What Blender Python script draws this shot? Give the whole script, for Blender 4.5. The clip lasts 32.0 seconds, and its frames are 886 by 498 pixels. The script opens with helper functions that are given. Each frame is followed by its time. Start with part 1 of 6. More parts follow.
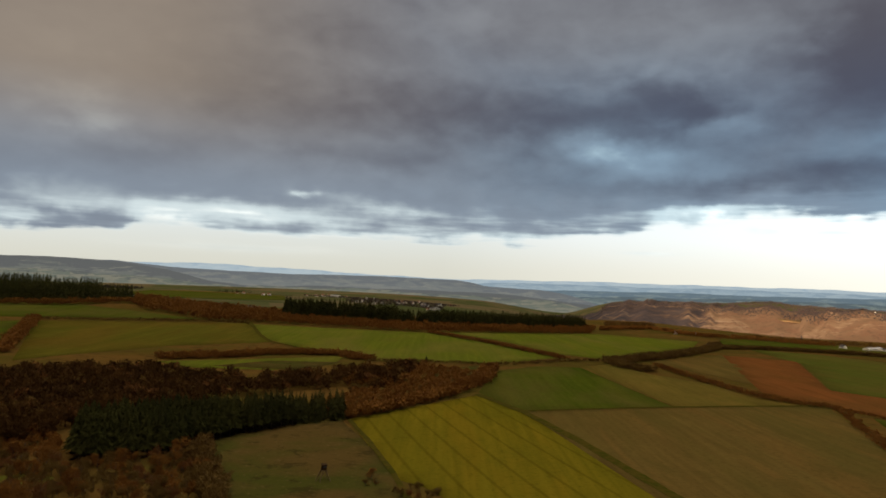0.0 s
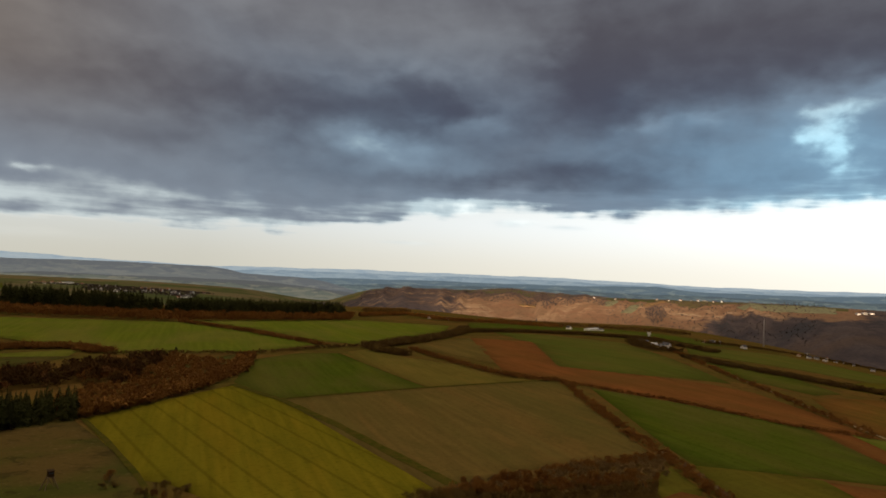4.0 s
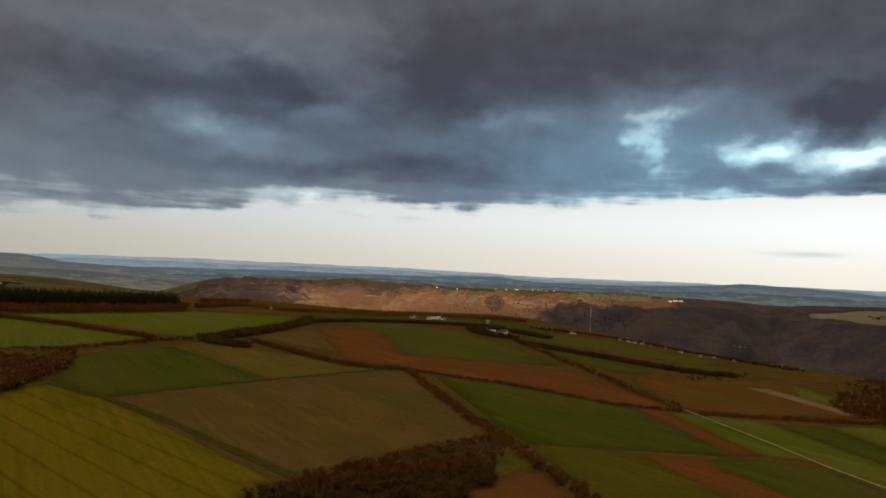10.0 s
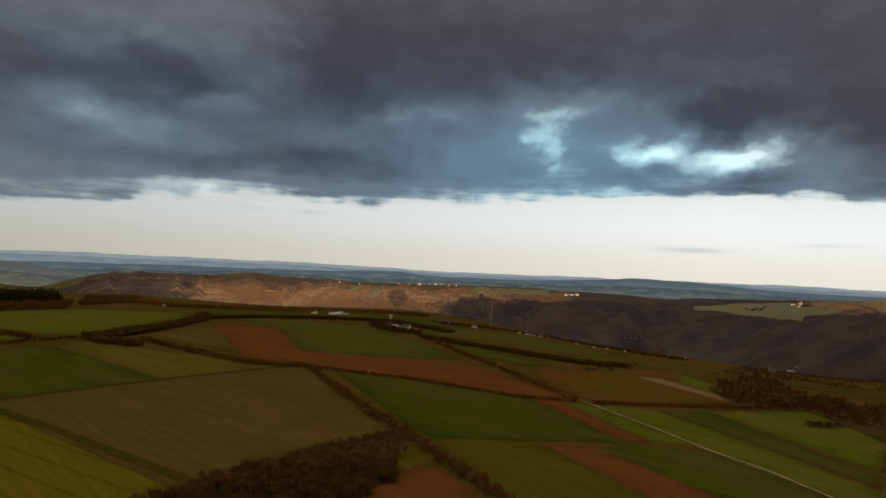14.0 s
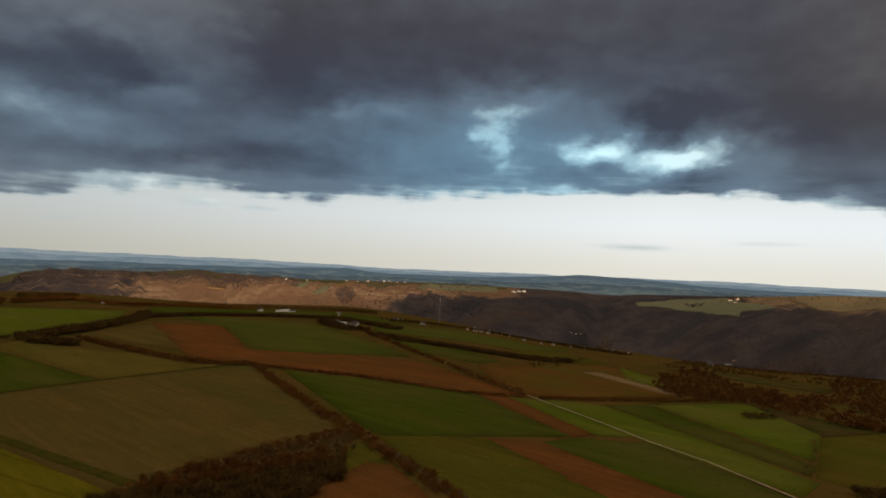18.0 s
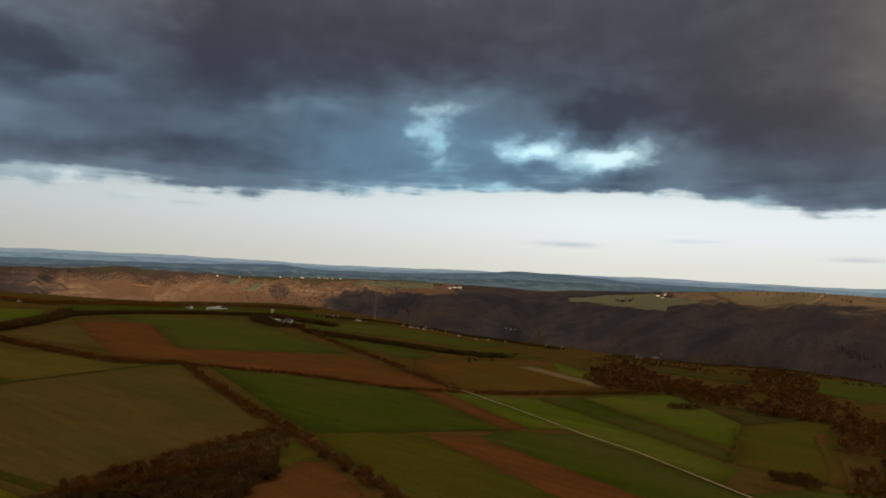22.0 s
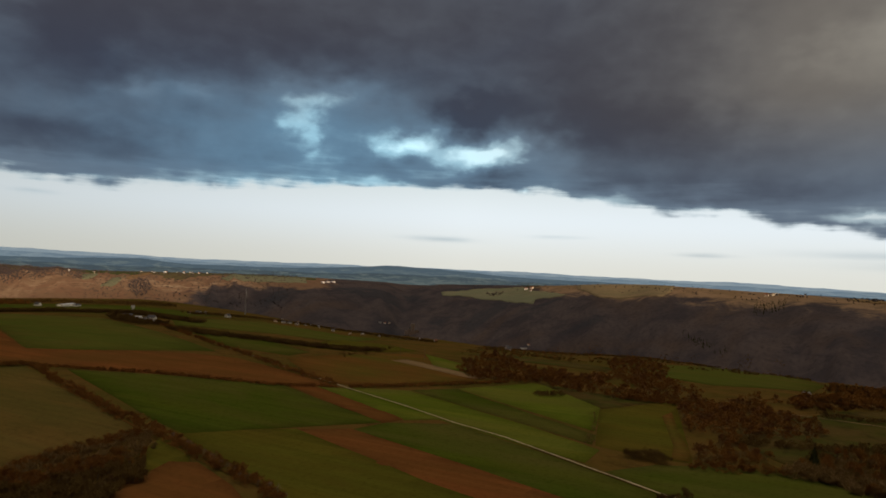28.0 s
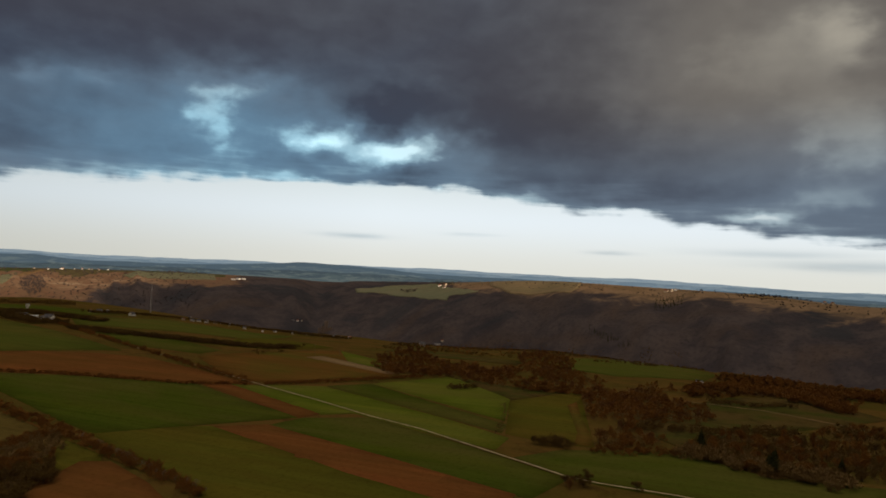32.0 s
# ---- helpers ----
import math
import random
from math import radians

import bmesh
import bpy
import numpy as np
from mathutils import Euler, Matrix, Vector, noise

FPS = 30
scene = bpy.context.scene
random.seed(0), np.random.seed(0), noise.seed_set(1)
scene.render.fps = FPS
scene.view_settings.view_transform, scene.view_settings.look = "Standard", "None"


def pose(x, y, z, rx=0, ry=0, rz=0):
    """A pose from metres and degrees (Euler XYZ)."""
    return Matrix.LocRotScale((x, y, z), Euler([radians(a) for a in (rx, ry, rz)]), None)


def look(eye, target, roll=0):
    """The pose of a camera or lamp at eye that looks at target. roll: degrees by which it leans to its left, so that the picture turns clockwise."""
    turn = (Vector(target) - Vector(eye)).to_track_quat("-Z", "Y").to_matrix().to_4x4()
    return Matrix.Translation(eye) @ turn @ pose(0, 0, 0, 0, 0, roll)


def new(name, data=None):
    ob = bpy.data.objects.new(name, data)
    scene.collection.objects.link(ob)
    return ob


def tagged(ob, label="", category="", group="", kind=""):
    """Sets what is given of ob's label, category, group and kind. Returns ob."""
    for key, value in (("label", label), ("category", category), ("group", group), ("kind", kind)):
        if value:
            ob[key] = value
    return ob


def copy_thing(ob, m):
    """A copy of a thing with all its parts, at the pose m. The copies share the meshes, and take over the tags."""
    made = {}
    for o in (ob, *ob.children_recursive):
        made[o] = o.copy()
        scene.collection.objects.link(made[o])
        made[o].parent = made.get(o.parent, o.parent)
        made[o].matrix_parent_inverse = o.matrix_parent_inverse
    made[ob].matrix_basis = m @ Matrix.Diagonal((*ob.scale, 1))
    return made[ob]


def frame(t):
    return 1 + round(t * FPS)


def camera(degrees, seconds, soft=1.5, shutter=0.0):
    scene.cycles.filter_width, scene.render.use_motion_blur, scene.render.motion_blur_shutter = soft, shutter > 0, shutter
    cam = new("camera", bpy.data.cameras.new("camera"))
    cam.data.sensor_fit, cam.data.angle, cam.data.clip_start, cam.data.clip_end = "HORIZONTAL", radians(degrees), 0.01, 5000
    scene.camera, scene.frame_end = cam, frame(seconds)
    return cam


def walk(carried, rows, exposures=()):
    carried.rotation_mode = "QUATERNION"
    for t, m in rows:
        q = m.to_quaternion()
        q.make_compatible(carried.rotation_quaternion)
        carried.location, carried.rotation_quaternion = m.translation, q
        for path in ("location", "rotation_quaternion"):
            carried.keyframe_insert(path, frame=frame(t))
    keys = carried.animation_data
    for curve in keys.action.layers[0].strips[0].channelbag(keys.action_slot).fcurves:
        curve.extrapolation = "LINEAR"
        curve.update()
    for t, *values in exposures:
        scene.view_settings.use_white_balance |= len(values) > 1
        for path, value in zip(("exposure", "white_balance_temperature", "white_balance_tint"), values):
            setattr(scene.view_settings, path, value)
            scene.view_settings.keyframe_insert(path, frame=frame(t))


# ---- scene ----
import colorsys
from itertools import product

# ---------------------------------------------------------------- camera: a drone that turns where it hovers
cam = camera(65.13, 32.0, soft=1.7)
# seconds, x, y, z, bearing (clockwise from +y), tilt up, roll
FLIGHT = [
    (0, 0.00, -0.00, 62.00, 0.000, 2.446, 2.333),
    (0.5, -0.02, 0.11, 61.93, 1.363, 2.441, 2.345),
    (1, -0.03, 0.23, 61.85, 4.065, 2.414, 2.418),
    (1.5, -0.04, 0.35, 61.75, 7.559, 2.385, 2.410),
    (2, -0.04, 0.48, 61.63, 11.088, 2.354, 2.511),
    (2.5, -0.05, 0.62, 61.51, 14.298, 2.338, 2.561),
    (3, -0.07, 0.76, 61.39, 16.860, 2.328, 2.634),
    (3.5, -0.10, 0.88, 61.27, 18.376, 2.304, 2.690),
    (5.5, -0.12, 0.98, 61.17, 22.872, 2.194, 2.719),
    (6, -0.13, 1.03, 61.09, 23.892, 2.162, 2.756),
    (6.5, -0.12, 1.04, 61.03, 24.799, 2.156, 2.752),
    (7, -0.09, 1.02, 61.00, 25.911, 2.148, 2.748),
    (7.5, -0.06, 1.00, 60.98, 27.295, 2.147, 2.801),
    (8, -0.03, 1.00, 60.96, 28.580, 2.126, 2.764),
    (8.5, -0.02, 1.03, 60.94, 29.546, 2.111, 2.809),
    (9, -0.04, 1.10, 60.92, 30.394, 2.098, 2.790),
    (9.5, -0.08, 1.19, 60.91, 31.249, 2.087, 2.837),
    (10, -0.11, 1.29, 60.92, 32.351, 2.066, 2.867),
    (10.5, -0.12, 1.39, 60.94, 33.620, 2.057, 2.920),
    (11, -0.11, 1.47, 60.97, 34.964, 2.070, 2.834),
    (11.5, -0.08, 1.54, 60.98, 36.215, 2.056, 2.861),
    (12, -0.05, 1.58, 60.99, 37.238, 2.054, 2.802),
    (12.5, -0.02, 1.61, 61.02, 38.159, 2.054, 2.845),
    (13, -0.02, 1.62, 61.06, 38.938, 2.049, 2.804),
    (13.5, -0.03, 1.62, 61.12, 39.704, 2.039, 2.841),
    (14, -0.07, 1.61, 61.17, 40.366, 2.022, 2.839),
    (14.5, -0.14, 1.59, 61.21, 41.013, 2.019, 2.800),
    (16.5, -0.21, 1.57, 61.24, 43.227, 1.984, 2.821),
    (17, -0.27, 1.56, 61.27, 43.720, 1.978, 2.790),
    (17.5, -0.30, 1.55, 61.28, 44.155, 1.974, 2.858),
    (18, -0.29, 1.53, 61.29, 44.621, 1.965, 2.819),
    (18.5, -0.26, 1.52, 61.29, 45.054, 1.966, 2.808),
    (19, -0.22, 1.52, 61.28, 45.546, 1.939, 2.784),
    (19.5, -0.20, 1.55, 61.26, 46.154, 1.935, 2.744),
    (20, -0.18, 1.59, 61.23, 46.831, 1.939, 2.734),
    (20.5, -0.15, 1.62, 61.19, 47.525, 1.934, 2.771),
    (21, -0.11, 1.63, 61.13, 48.308, 1.928, 2.762),
    (21.5, -0.08, 1.64, 61.08, 49.096, 1.927, 2.747),
    (22, -0.09, 1.66, 61.03, 49.908, 1.932, 2.788),
    (22.5, -0.13, 1.70, 60.99, 50.785, 1.924, 2.749),
    (23, -0.21, 1.72, 60.97, 51.803, 1.943, 2.807),
    (23.5, -0.35, 1.71, 60.97, 52.660, 1.934, 2.742),
    (24, -0.55, 1.65, 60.99, 53.517, 1.936, 2.761),
    (24.5, -0.85, 1.53, 61.02, 54.372, 1.938, 2.777),
    (25, -1.28, 1.34, 61.04, 55.237, 1.931, 2.755),
    (25.5, -1.87, 1.09, 61.03, 56.085, 1.931, 2.790),
    (27.5, -2.58, 0.79, 61.00, 59.447, 1.935, 2.749),
    (28, -3.36, 0.45, 60.97, 60.283, 1.955, 2.751),
    (28.5, -4.17, 0.06, 60.97, 61.174, 1.978, 2.797),
    (29, -4.97, -0.36, 61.00, 62.079, 1.988, 2.832),
    (29.5, -5.81, -0.79, 61.04, 63.018, 1.972, 2.742),
    (30, -6.70, -1.20, 61.06, 63.921, 2.009, 2.775),
    (30.5, -7.67, -1.58, 61.07, 64.822, 2.000, 2.795),
    (31, -8.75, -1.92, 61.05, 65.679, 1.980, 2.687),
    (31.5, -9.92, -2.21, 61.03, 66.537, 2.039, 2.816),
    (32, -11.13, -2.48, 61.00, 67.375, 2.031, 2.764),
]


def aimed(x, y, z, bearing, tilt, roll):
    b, a = radians(bearing), radians(tilt)
    way = Vector((math.sin(b) * math.cos(a), math.cos(b) * math.cos(a), math.sin(a)))
    return look((x, y, z), Vector((x, y, z)) + 100 * way, roll)


walk(cam, [(t, aimed(*v)) for t, *v in FLIGHT], [(0, 0.78, 6500, 10), (3, 0.63, 6560, 11), (6, 0.43, 6680, 12), (9, 0.28, 6680, 12), (13, 0.11, 6640, 11), (19, 0.02, 6450, 10), (25, 0.0, 6270, 9), (32, 0.0, 6230, 9)])

# ---------------------------------------------------------------- light: low sun behind the flight, broken cloud deck
SUN_BEARING, SUN_HEIGHT = -147.0, 4.8
sun_data = bpy.data.lights.new("sun", "SUN")
sun_data.energy, sun_data.angle, sun_data.color = 5.0, radians(2.0), (1.0, 0.72, 0.48)
sun = new("sun", sun_data)
sb, sh = radians(SUN_BEARING), radians(SUN_HEIGHT)
sun_way = Vector((math.sin(sb) * math.cos(sh), math.cos(sb) * math.cos(sh), math.sin(sh)))
sun.matrix_world = look(sun_way * 1000, (0, 0, 0))


class Nodes:
    """Short hand for node trees."""

    def __init__(self, tree):
        self.tree = tree
        tree.nodes.clear()

    def add(self, kind, out=0, ins=(), **settings):
        node = self.tree.nodes.new(kind)
        for key, value in settings.items():
            if key == "blend_type":
                node.blend_type = value
            elif key == "data_type":
                node.data_type = value
            elif key == "operation":
                node.operation = value
            elif key == "sky_type":
                node.sky_type = value
            elif key == "noise_dimensions":
                node.noise_dimensions = value
        for key, value in dict(ins).items():
            if isinstance(value, bpy.types.NodeSocket):
                self.tree.links.new(value, node.inputs[key])
            else:
                node.inputs[key].default_value = value
        return node if out is None else node.outputs[out]

    def math(self, op, a, b=0.0, c=0.0):
        return self.add("ShaderNodeMath", 0, {0: a, 1: b, 2: c}, operation=op)

    def step(self, value, low, high):
        node = self.add("ShaderNodeMapRange", None, {0: value, 1: low, 2: high, 3: 0.0, 4: 1.0})
        node.interpolation_type, node.clamp = "SMOOTHSTEP", True
        return node.outputs[0]

    def mix(self, factor, a, b, blend="MIX"):
        node = self.tree.nodes.new("ShaderNodeMix")
        node.data_type, node.blend_type, node.clamp_factor = "RGBA", blend, True
        for socket, value in ((node.inputs[0], factor), (node.inputs[6], a), (node.inputs[7], b)):
            if isinstance(value, bpy.types.NodeSocket):
                self.tree.links.new(value, socket)
            elif isinstance(value, (int, float)):
                socket.default_value = value
            else:
                socket.default_value = (*value[:3], 1.0)
        return node.outputs[2]

    def noise(self, vector, scale, detail=4.0, rough=0.55, distort=0.0):
        node = self.add("ShaderNodeTexNoise", None, {"Vector": vector, "Scale": scale, "Detail": detail, "Roughness": rough, "Distortion": distort})
        return node.outputs["Fac"]

    def place(self, vector, scale=(1, 1, 1), turn=0.0, shift=(0, 0, 0)):
        return self.add("ShaderNodeMapping", 0, {"Vector": vector, "Location": shift, "Rotation": (0, 0, radians(turn)), "Scale": scale})


world = bpy.data.worlds.new("world")
scene.world = world
world.use_nodes = True
n = Nodes(world.node_tree)
direction = n.add("ShaderNodeTexCoord", "Generated")
part_of = n.add("ShaderNodeSeparateXYZ", None, {0: direction})
dx, dy, dz = part_of.outputs
bearing = n.math("MULTIPLY", n.math("ARCTAN2", dx, dy), 57.2958)
rise = n.math("MULTIPLY", n.math("ARCSINE", dz), 57.2958)
sky = n.add("ShaderNodeTexSky", None, sky_type="NISHITA")
sky.sun_disc, sky.sun_elevation, sky.sun_rotation = False, sh, sb
sky.air_density, sky.dust_density, sky.ozone_density = 1.0, 1.5, 1.0
clear = n.mix(1.0, sky.outputs[0], (1.5, 1.42, 1.45), "MULTIPLY")
# pale hazy light low over the land, faintly cream at the horizon and bluer above
low = n.math("SUBTRACT", 1.0, n.step(rise, 4.0, 14.0))
pale = n.mix(n.step(rise, 0.0, 5.0), (7.9, 7.7, 6.8), (8.5, 9.0, 9.2))
clear = n.mix(n.math("MULTIPLY", low, 0.95), clear, pale)
clear = n.mix(n.math("SUBTRACT", 1.0, n.math("MINIMUM", n.math("MAXIMUM", n.math("DIVIDE", bearing, 62.0), 0.0), 1.0)), clear, n.mix(1.0, clear, (0.54, 0.55, 0.54), "MULTIPLY"))
# slow drifts that break up every outline in the clouds
field = n.add("ShaderNodeCombineXYZ", 0, {0: n.math("MULTIPLY", bearing, 0.075), 1: n.math("MULTIPLY", rise, 0.2), 2: 0.0})
drift = n.add("ShaderNodeTexNoise", None, {"Vector": field, "Scale": 1.3, "Detail": 2.0, "Roughness": 0.5})
sway = n.add("ShaderNodeSeparateColor", None, {0: drift.outputs["Color"]})
round_field = n.add("ShaderNodeCombineXYZ", 0, {0: n.math("MULTIPLY", bearing, 0.11), 1: n.math("MULTIPLY", rise, 0.17), 2: 0.0})
curl = n.add("ShaderNodeTexNoise", None, {"Vector": round_field, "Scale": 3.2, "Detail": 3.0, "Roughness": 0.48})
curls = n.add("ShaderNodeSeparateColor", None, {0: curl.outputs["Color"]})
wisp = n.noise(n.place(round_field, (1, 1, 1), 8, (3.3, 1.2, 0)), 3.2, 4.0, 0.52, 0.2)
billow = n.noise(n.place(field, (0.8, 1, 1), -6, (8.1, 5.2, 0)), 0.95, 3.0, 0.5, 0.2)
at_b = n.math("ADD", bearing, n.math("ADD", n.math("MULTIPLY", n.math("SUBTRACT", sway.outputs[0], 0.5), 5.0), n.math("MULTIPLY", n.math("SUBTRACT", curls.outputs[0], 0.5), 7.0)))
at_r = n.math("ADD", rise, n.math("ADD", n.math("MULTIPLY", n.math("SUBTRACT", sway.outputs[1], 0.5), 2.5), n.math("MULTIPLY", n.math("SUBTRACT", curls.outputs[1], 0.5), 3.2)))


near_b = n.math("ADD", bearing, n.math("ADD", n.math("MULTIPLY", n.math("SUBTRACT", sway.outputs[0], 0.5), 2.0), n.math("MULTIPLY", n.math("SUBTRACT", curls.outputs[0], 0.5), 4.6)))
near_r = n.math("ADD", rise, n.math("ADD", n.math("MULTIPLY", n.math("SUBTRACT", sway.outputs[1], 0.5), 1.0), n.math("MULTIPLY", n.math("SUBTRACT", curls.outputs[1], 0.5), 1.9)))


def patch(b, r, wide, high, amount, lean=0.0, b_in=None, r_in=None):
    """A soft lighter (or darker) part of the deck, round a bearing and a rise, in degrees; lean: how far it rises to the right."""
    db, dr = n.math("SUBTRACT", b_in or at_b, b), n.math("SUBTRACT", r_in or at_r, r)
    c, k = math.cos(radians(lean)), math.sin(radians(lean))
    u = n.math("DIVIDE", n.math("ADD", n.math("MULTIPLY", db, c), n.math("MULTIPLY", dr, k)), wide)
    v = n.math("DIVIDE", n.math("SUBTRACT", n.math("MULTIPLY", dr, c), n.math("MULTIPLY", db, k)), high)
    far = n.math("ADD", n.math("MULTIPLY", u, u), n.math("MULTIPLY", v, v))
    return n.math("MULTIPLY", n.math("EXPONENT", n.math("MULTIPLY", far, -1.0)), amount)


# thickness of the deck: thin parts glow, thick parts are slate
calm = n.math("SUBTRACT", 1.0, n.math("MULTIPLY", n.math("ADD", n.step(bearing, 78.0, 92.0), n.math("SUBTRACT", 1.0, n.step(bearing, -24.0, -8.0))), 0.5))
shreds = n.noise(n.place(round_field, (0.8, 1.1, 1), 10, (4.4, 7.7, 0)), 2.2, 4.0, 0.46, 0.5)
light = n.math("ADD", n.math("SUBTRACT", 0.10, n.math("MULTIPLY", n.math("MULTIPLY", n.step(bearing, 5.0, 35.0), n.step(rise, 7.0, 14.0)), 0.10)), n.math("MULTIPLY", calm, n.math("ADD", n.math("MULTIPLY", n.math("SUBTRACT", billow, 0.5), 0.22), n.math("ADD", n.math("MULTIPLY", n.math("SUBTRACT", wisp, 0.5), 0.16), n.math("MULTIPLY", n.math("SUBTRACT", shreds, 0.5), 0.20)))))
light = n.math("ADD", light, n.math("MULTIPLY", n.math("SUBTRACT", 1.0, n.step(rise, 6.0, 12.0)), 0.08))
BROAD = (
    (-27.6, 11.4, 6.5, 2.0, 0.17, 4), (-28.6, 16.1, 13.0, 4.4, 0.26, 11), (-20.0, 7.5, 15.0, 3.6, 0.10, 0), (-19.8, 16.9, 6.6, 2.0, -0.06, 8), (0.4, 20.9, 4.7, 1.5, 0.10, 2), (4.0, 13.4, 19.7, 2.0, -0.16, -2),
    (17.7, 14.5, 6.5, 1.7, -0.18, -10), (19.7, 18.6, 8.5, 2.5, 0.16, 6), (31.4, 17.2, 2.8, 4.6, -0.10, -7), (25.3, 8.1, 10.2, 1.3, -0.13, 1), (-24.5, 8.6, 6.1, 1.5, -0.10, 2), (1.9, 6.9, 9.4, 1.4, 0.05, 2),
)
BROAD_EAST = (
    (40.1, 19.5, 11.3, 2.5, -0.12, -1), (33.0, 16.5, 8.0, 3.0, -0.12, 0), (48.9, 17.5, 6.2, 2.0, -0.10, -3), (44.9, 11.3, 8.6, 2.6, 0.12, 0), (55.0, 10.3, 13.0, 3.2, 0.15, 0), (62.2, 13.1, 3.6, 1.4, -0.36, -2), (71.4, 12.9, 4.0, 3.6, -0.16, -4),
    (77.6, 11.1, 9.9, 3.1, -0.16, 0), (70.3, 19.4, 14.0, 3.0, -0.08, 1), (91.0, 18.7, 10.0, 5.0, 0.36, -5), (87.0, 13.5, 8.0, 4.0, 0.16, 0), (96.0, 15.5, 8.0, 5.0, 0.14, -6), (98.0, 11.0, 5.0, 3.6, 0.34, -4),
)
STREAKS = (
    (22.3, 12.9, 2.9, 1.1, 0.22, 18), (13.3, 10.7, 3.6, 1.0, 0.34, -8), (16.9, 9.3, 5.2, 1.1, 0.12, 0), (-5.2, 9.4, 11.6, 1.1, -0.10, -2), (-29.4, 5.4, 4.2, 1.0, 0.16, 3), (-15.6, 10.6, 2.6, 0.9, 0.10, -10),
    (-18.3, 4.6, 12.5, 0.8, 0.26, 1), (-11.4, 6.6, 1.0, 0.3, 0.20, -1), (-5.5, 5.9, 5.5, 0.6, 0.16, -5), (-28.6, 3.0, 3.9, 0.6, -0.15, 4), (20.9, 5.9, 3.7, 0.6, 0.45, 0), (28.0, 5.1, 4.5, 0.4, 0.20, 0),
)
GAPS = (
    (36.3, 12.8, 1.4, 0.7, 0.24, 1), (40.2, 12.9, 1.4, 0.6, 0.22, 0), (43.9, 13.5, 2.6, 1.1, 0.06, -1), (48.7, 12.3, 1.8, 2.0, 0.15, -2), (48.9, 12.3, 3.2, 2.6, 0.12, 0), (47.6, 13.6, 2.1, 1.2, 0.15, -2), (50.7, 13.7, 1.6, 0.8, 0.14, -3), (49.1, 10.9, 1.0, 1.0, 0.22, -1),
    (31.0, 8.2, 15.5, 1.2, -0.07, 0), (49.2, 8.4, 8.2, 0.9, -0.06, 0), (57.2, 10.5, 3.2, 0.95, 0.72, 3), (63.6, 9.9, 3.4, 0.9, 0.95, 11), (63.6, 8.0, 3.1, 1.1, -0.36, 0), (56.5, 8.5, 2.7, 0.7, -0.15, 1),
)
GAPS_EAST = (
    (67.0, 7.0, 0.5, 0.3, 0.50, 0), (60.6, 10.8, 0.7, 0.7, -0.18, 40), (54.4, 7.1, 2.0, 0.4, 0.35, 1), (40.5, 6.3, 3.7, 0.4, 0.15, 3), (69.3, 9.3, 2.3, 2.1, 0.12, -1), (52.7, 13.8, 2.7, 1.3, 0.12, 0), (75.5, 7.5, 6.8, 1.1, -0.10, 1),
    (97.2, 19.0, 2.6, 2.2, 0.34, -8), (88.4, 7.2, 8.0, 0.9, -0.14, 0), (91.9, 5.4, 2.3, 0.4, 0.55, 0), (95.9, 6.7, 4.2, 0.9, 0.22, -1), (73.7, 6.5, 2.8, 0.5, 0.30, 2), (80.9, 6.0, 2.2, 0.4, 0.25, 1),
)
for b, r, w, h, s, lean in BROAD + BROAD_EAST:
    light = n.math("ADD", light, patch(b, r, w, h, s, lean))
for b, r, w, h, s, lean in STREAKS + GAPS + GAPS_EAST:
    light = n.math("ADD", light, patch(b, r, w, h, s, lean, near_b, near_r))
# torn cloud inside the thin parts
light = n.math("ADD", light, n.math("MULTIPLY", n.math("MULTIPLY", n.step(light, 0.15, 0.6), n.math("MULTIPLY", n.step(bearing, 8.0, 25.0), n.math("SUBTRACT", 1.0, n.step(bearing, 74.0, 88.0)))), n.math("MULTIPLY", n.math("SUBTRACT", n.noise(round_field, 5.0, 4.0, 0.55, 0.3), 0.5), 0.55)))
light = n.math("MINIMUM", n.math("MAXIMUM", light, -0.6), 1.3)
# lower edge of the deck, ragged, lower towards both ends of the view
edge_line = n.tree.nodes.new("ShaderNodeValToRGB")
n.tree.links.new(n.math("DIVIDE", n.math("ADD", bearing, 60.0), 200.0), edge_line.inputs[0])
line = edge_line.color_ramp
line.interpolation = "EASE"
EDGE = ((0, 2.2), (0.145, 2.2), (0.176, 2.6), (0.18, 3.2), (0.21, 3.1), (0.2415, 2.8), (0.3, 2.98), (0.3335, 3.2), (0.3675, 4.2), (0.4, 4.9), (0.43, 5.5), (0.465, 5.2), (0.492, 5.6), (0.535, 6.3), (0.575, 6.8), (0.63, 6.75), (0.645, 6.7), (0.6615, 6.2), (0.689, 5.5), (0.717, 5.6), (0.732, 4.6), (0.748, 4.4), (0.77, 3.7), (0.79, 3.3), (1, 2.2))
while len(line.elements) < len(EDGE):
    line.elements.new(0.5)
for stop, (where, deg) in zip(line.elements, EDGE):
    stop.position, stop.color = where, (deg / 10, deg / 10, deg / 10, 1)
rim_of_deck = n.math("MULTIPLY", n.add("ShaderNodeSeparateColor", 0, {0: edge_line.outputs[0]}), 10.0)
streak = n.noise(n.place(field, (0.75, 2.6, 1), 2, (6.2, 1.1, 0)), 2.2, 4.0, 0.55, 0.15)
ragged = n.math("ADD", rise, n.math("ADD", n.math("MULTIPLY", n.math("SUBTRACT", curls.outputs[2], 0.5), 1.8), n.math("MULTIPLY", n.math("SUBTRACT", streak, 0.5), 1.8)))
over = n.math("SUBTRACT", ragged, rim_of_deck)
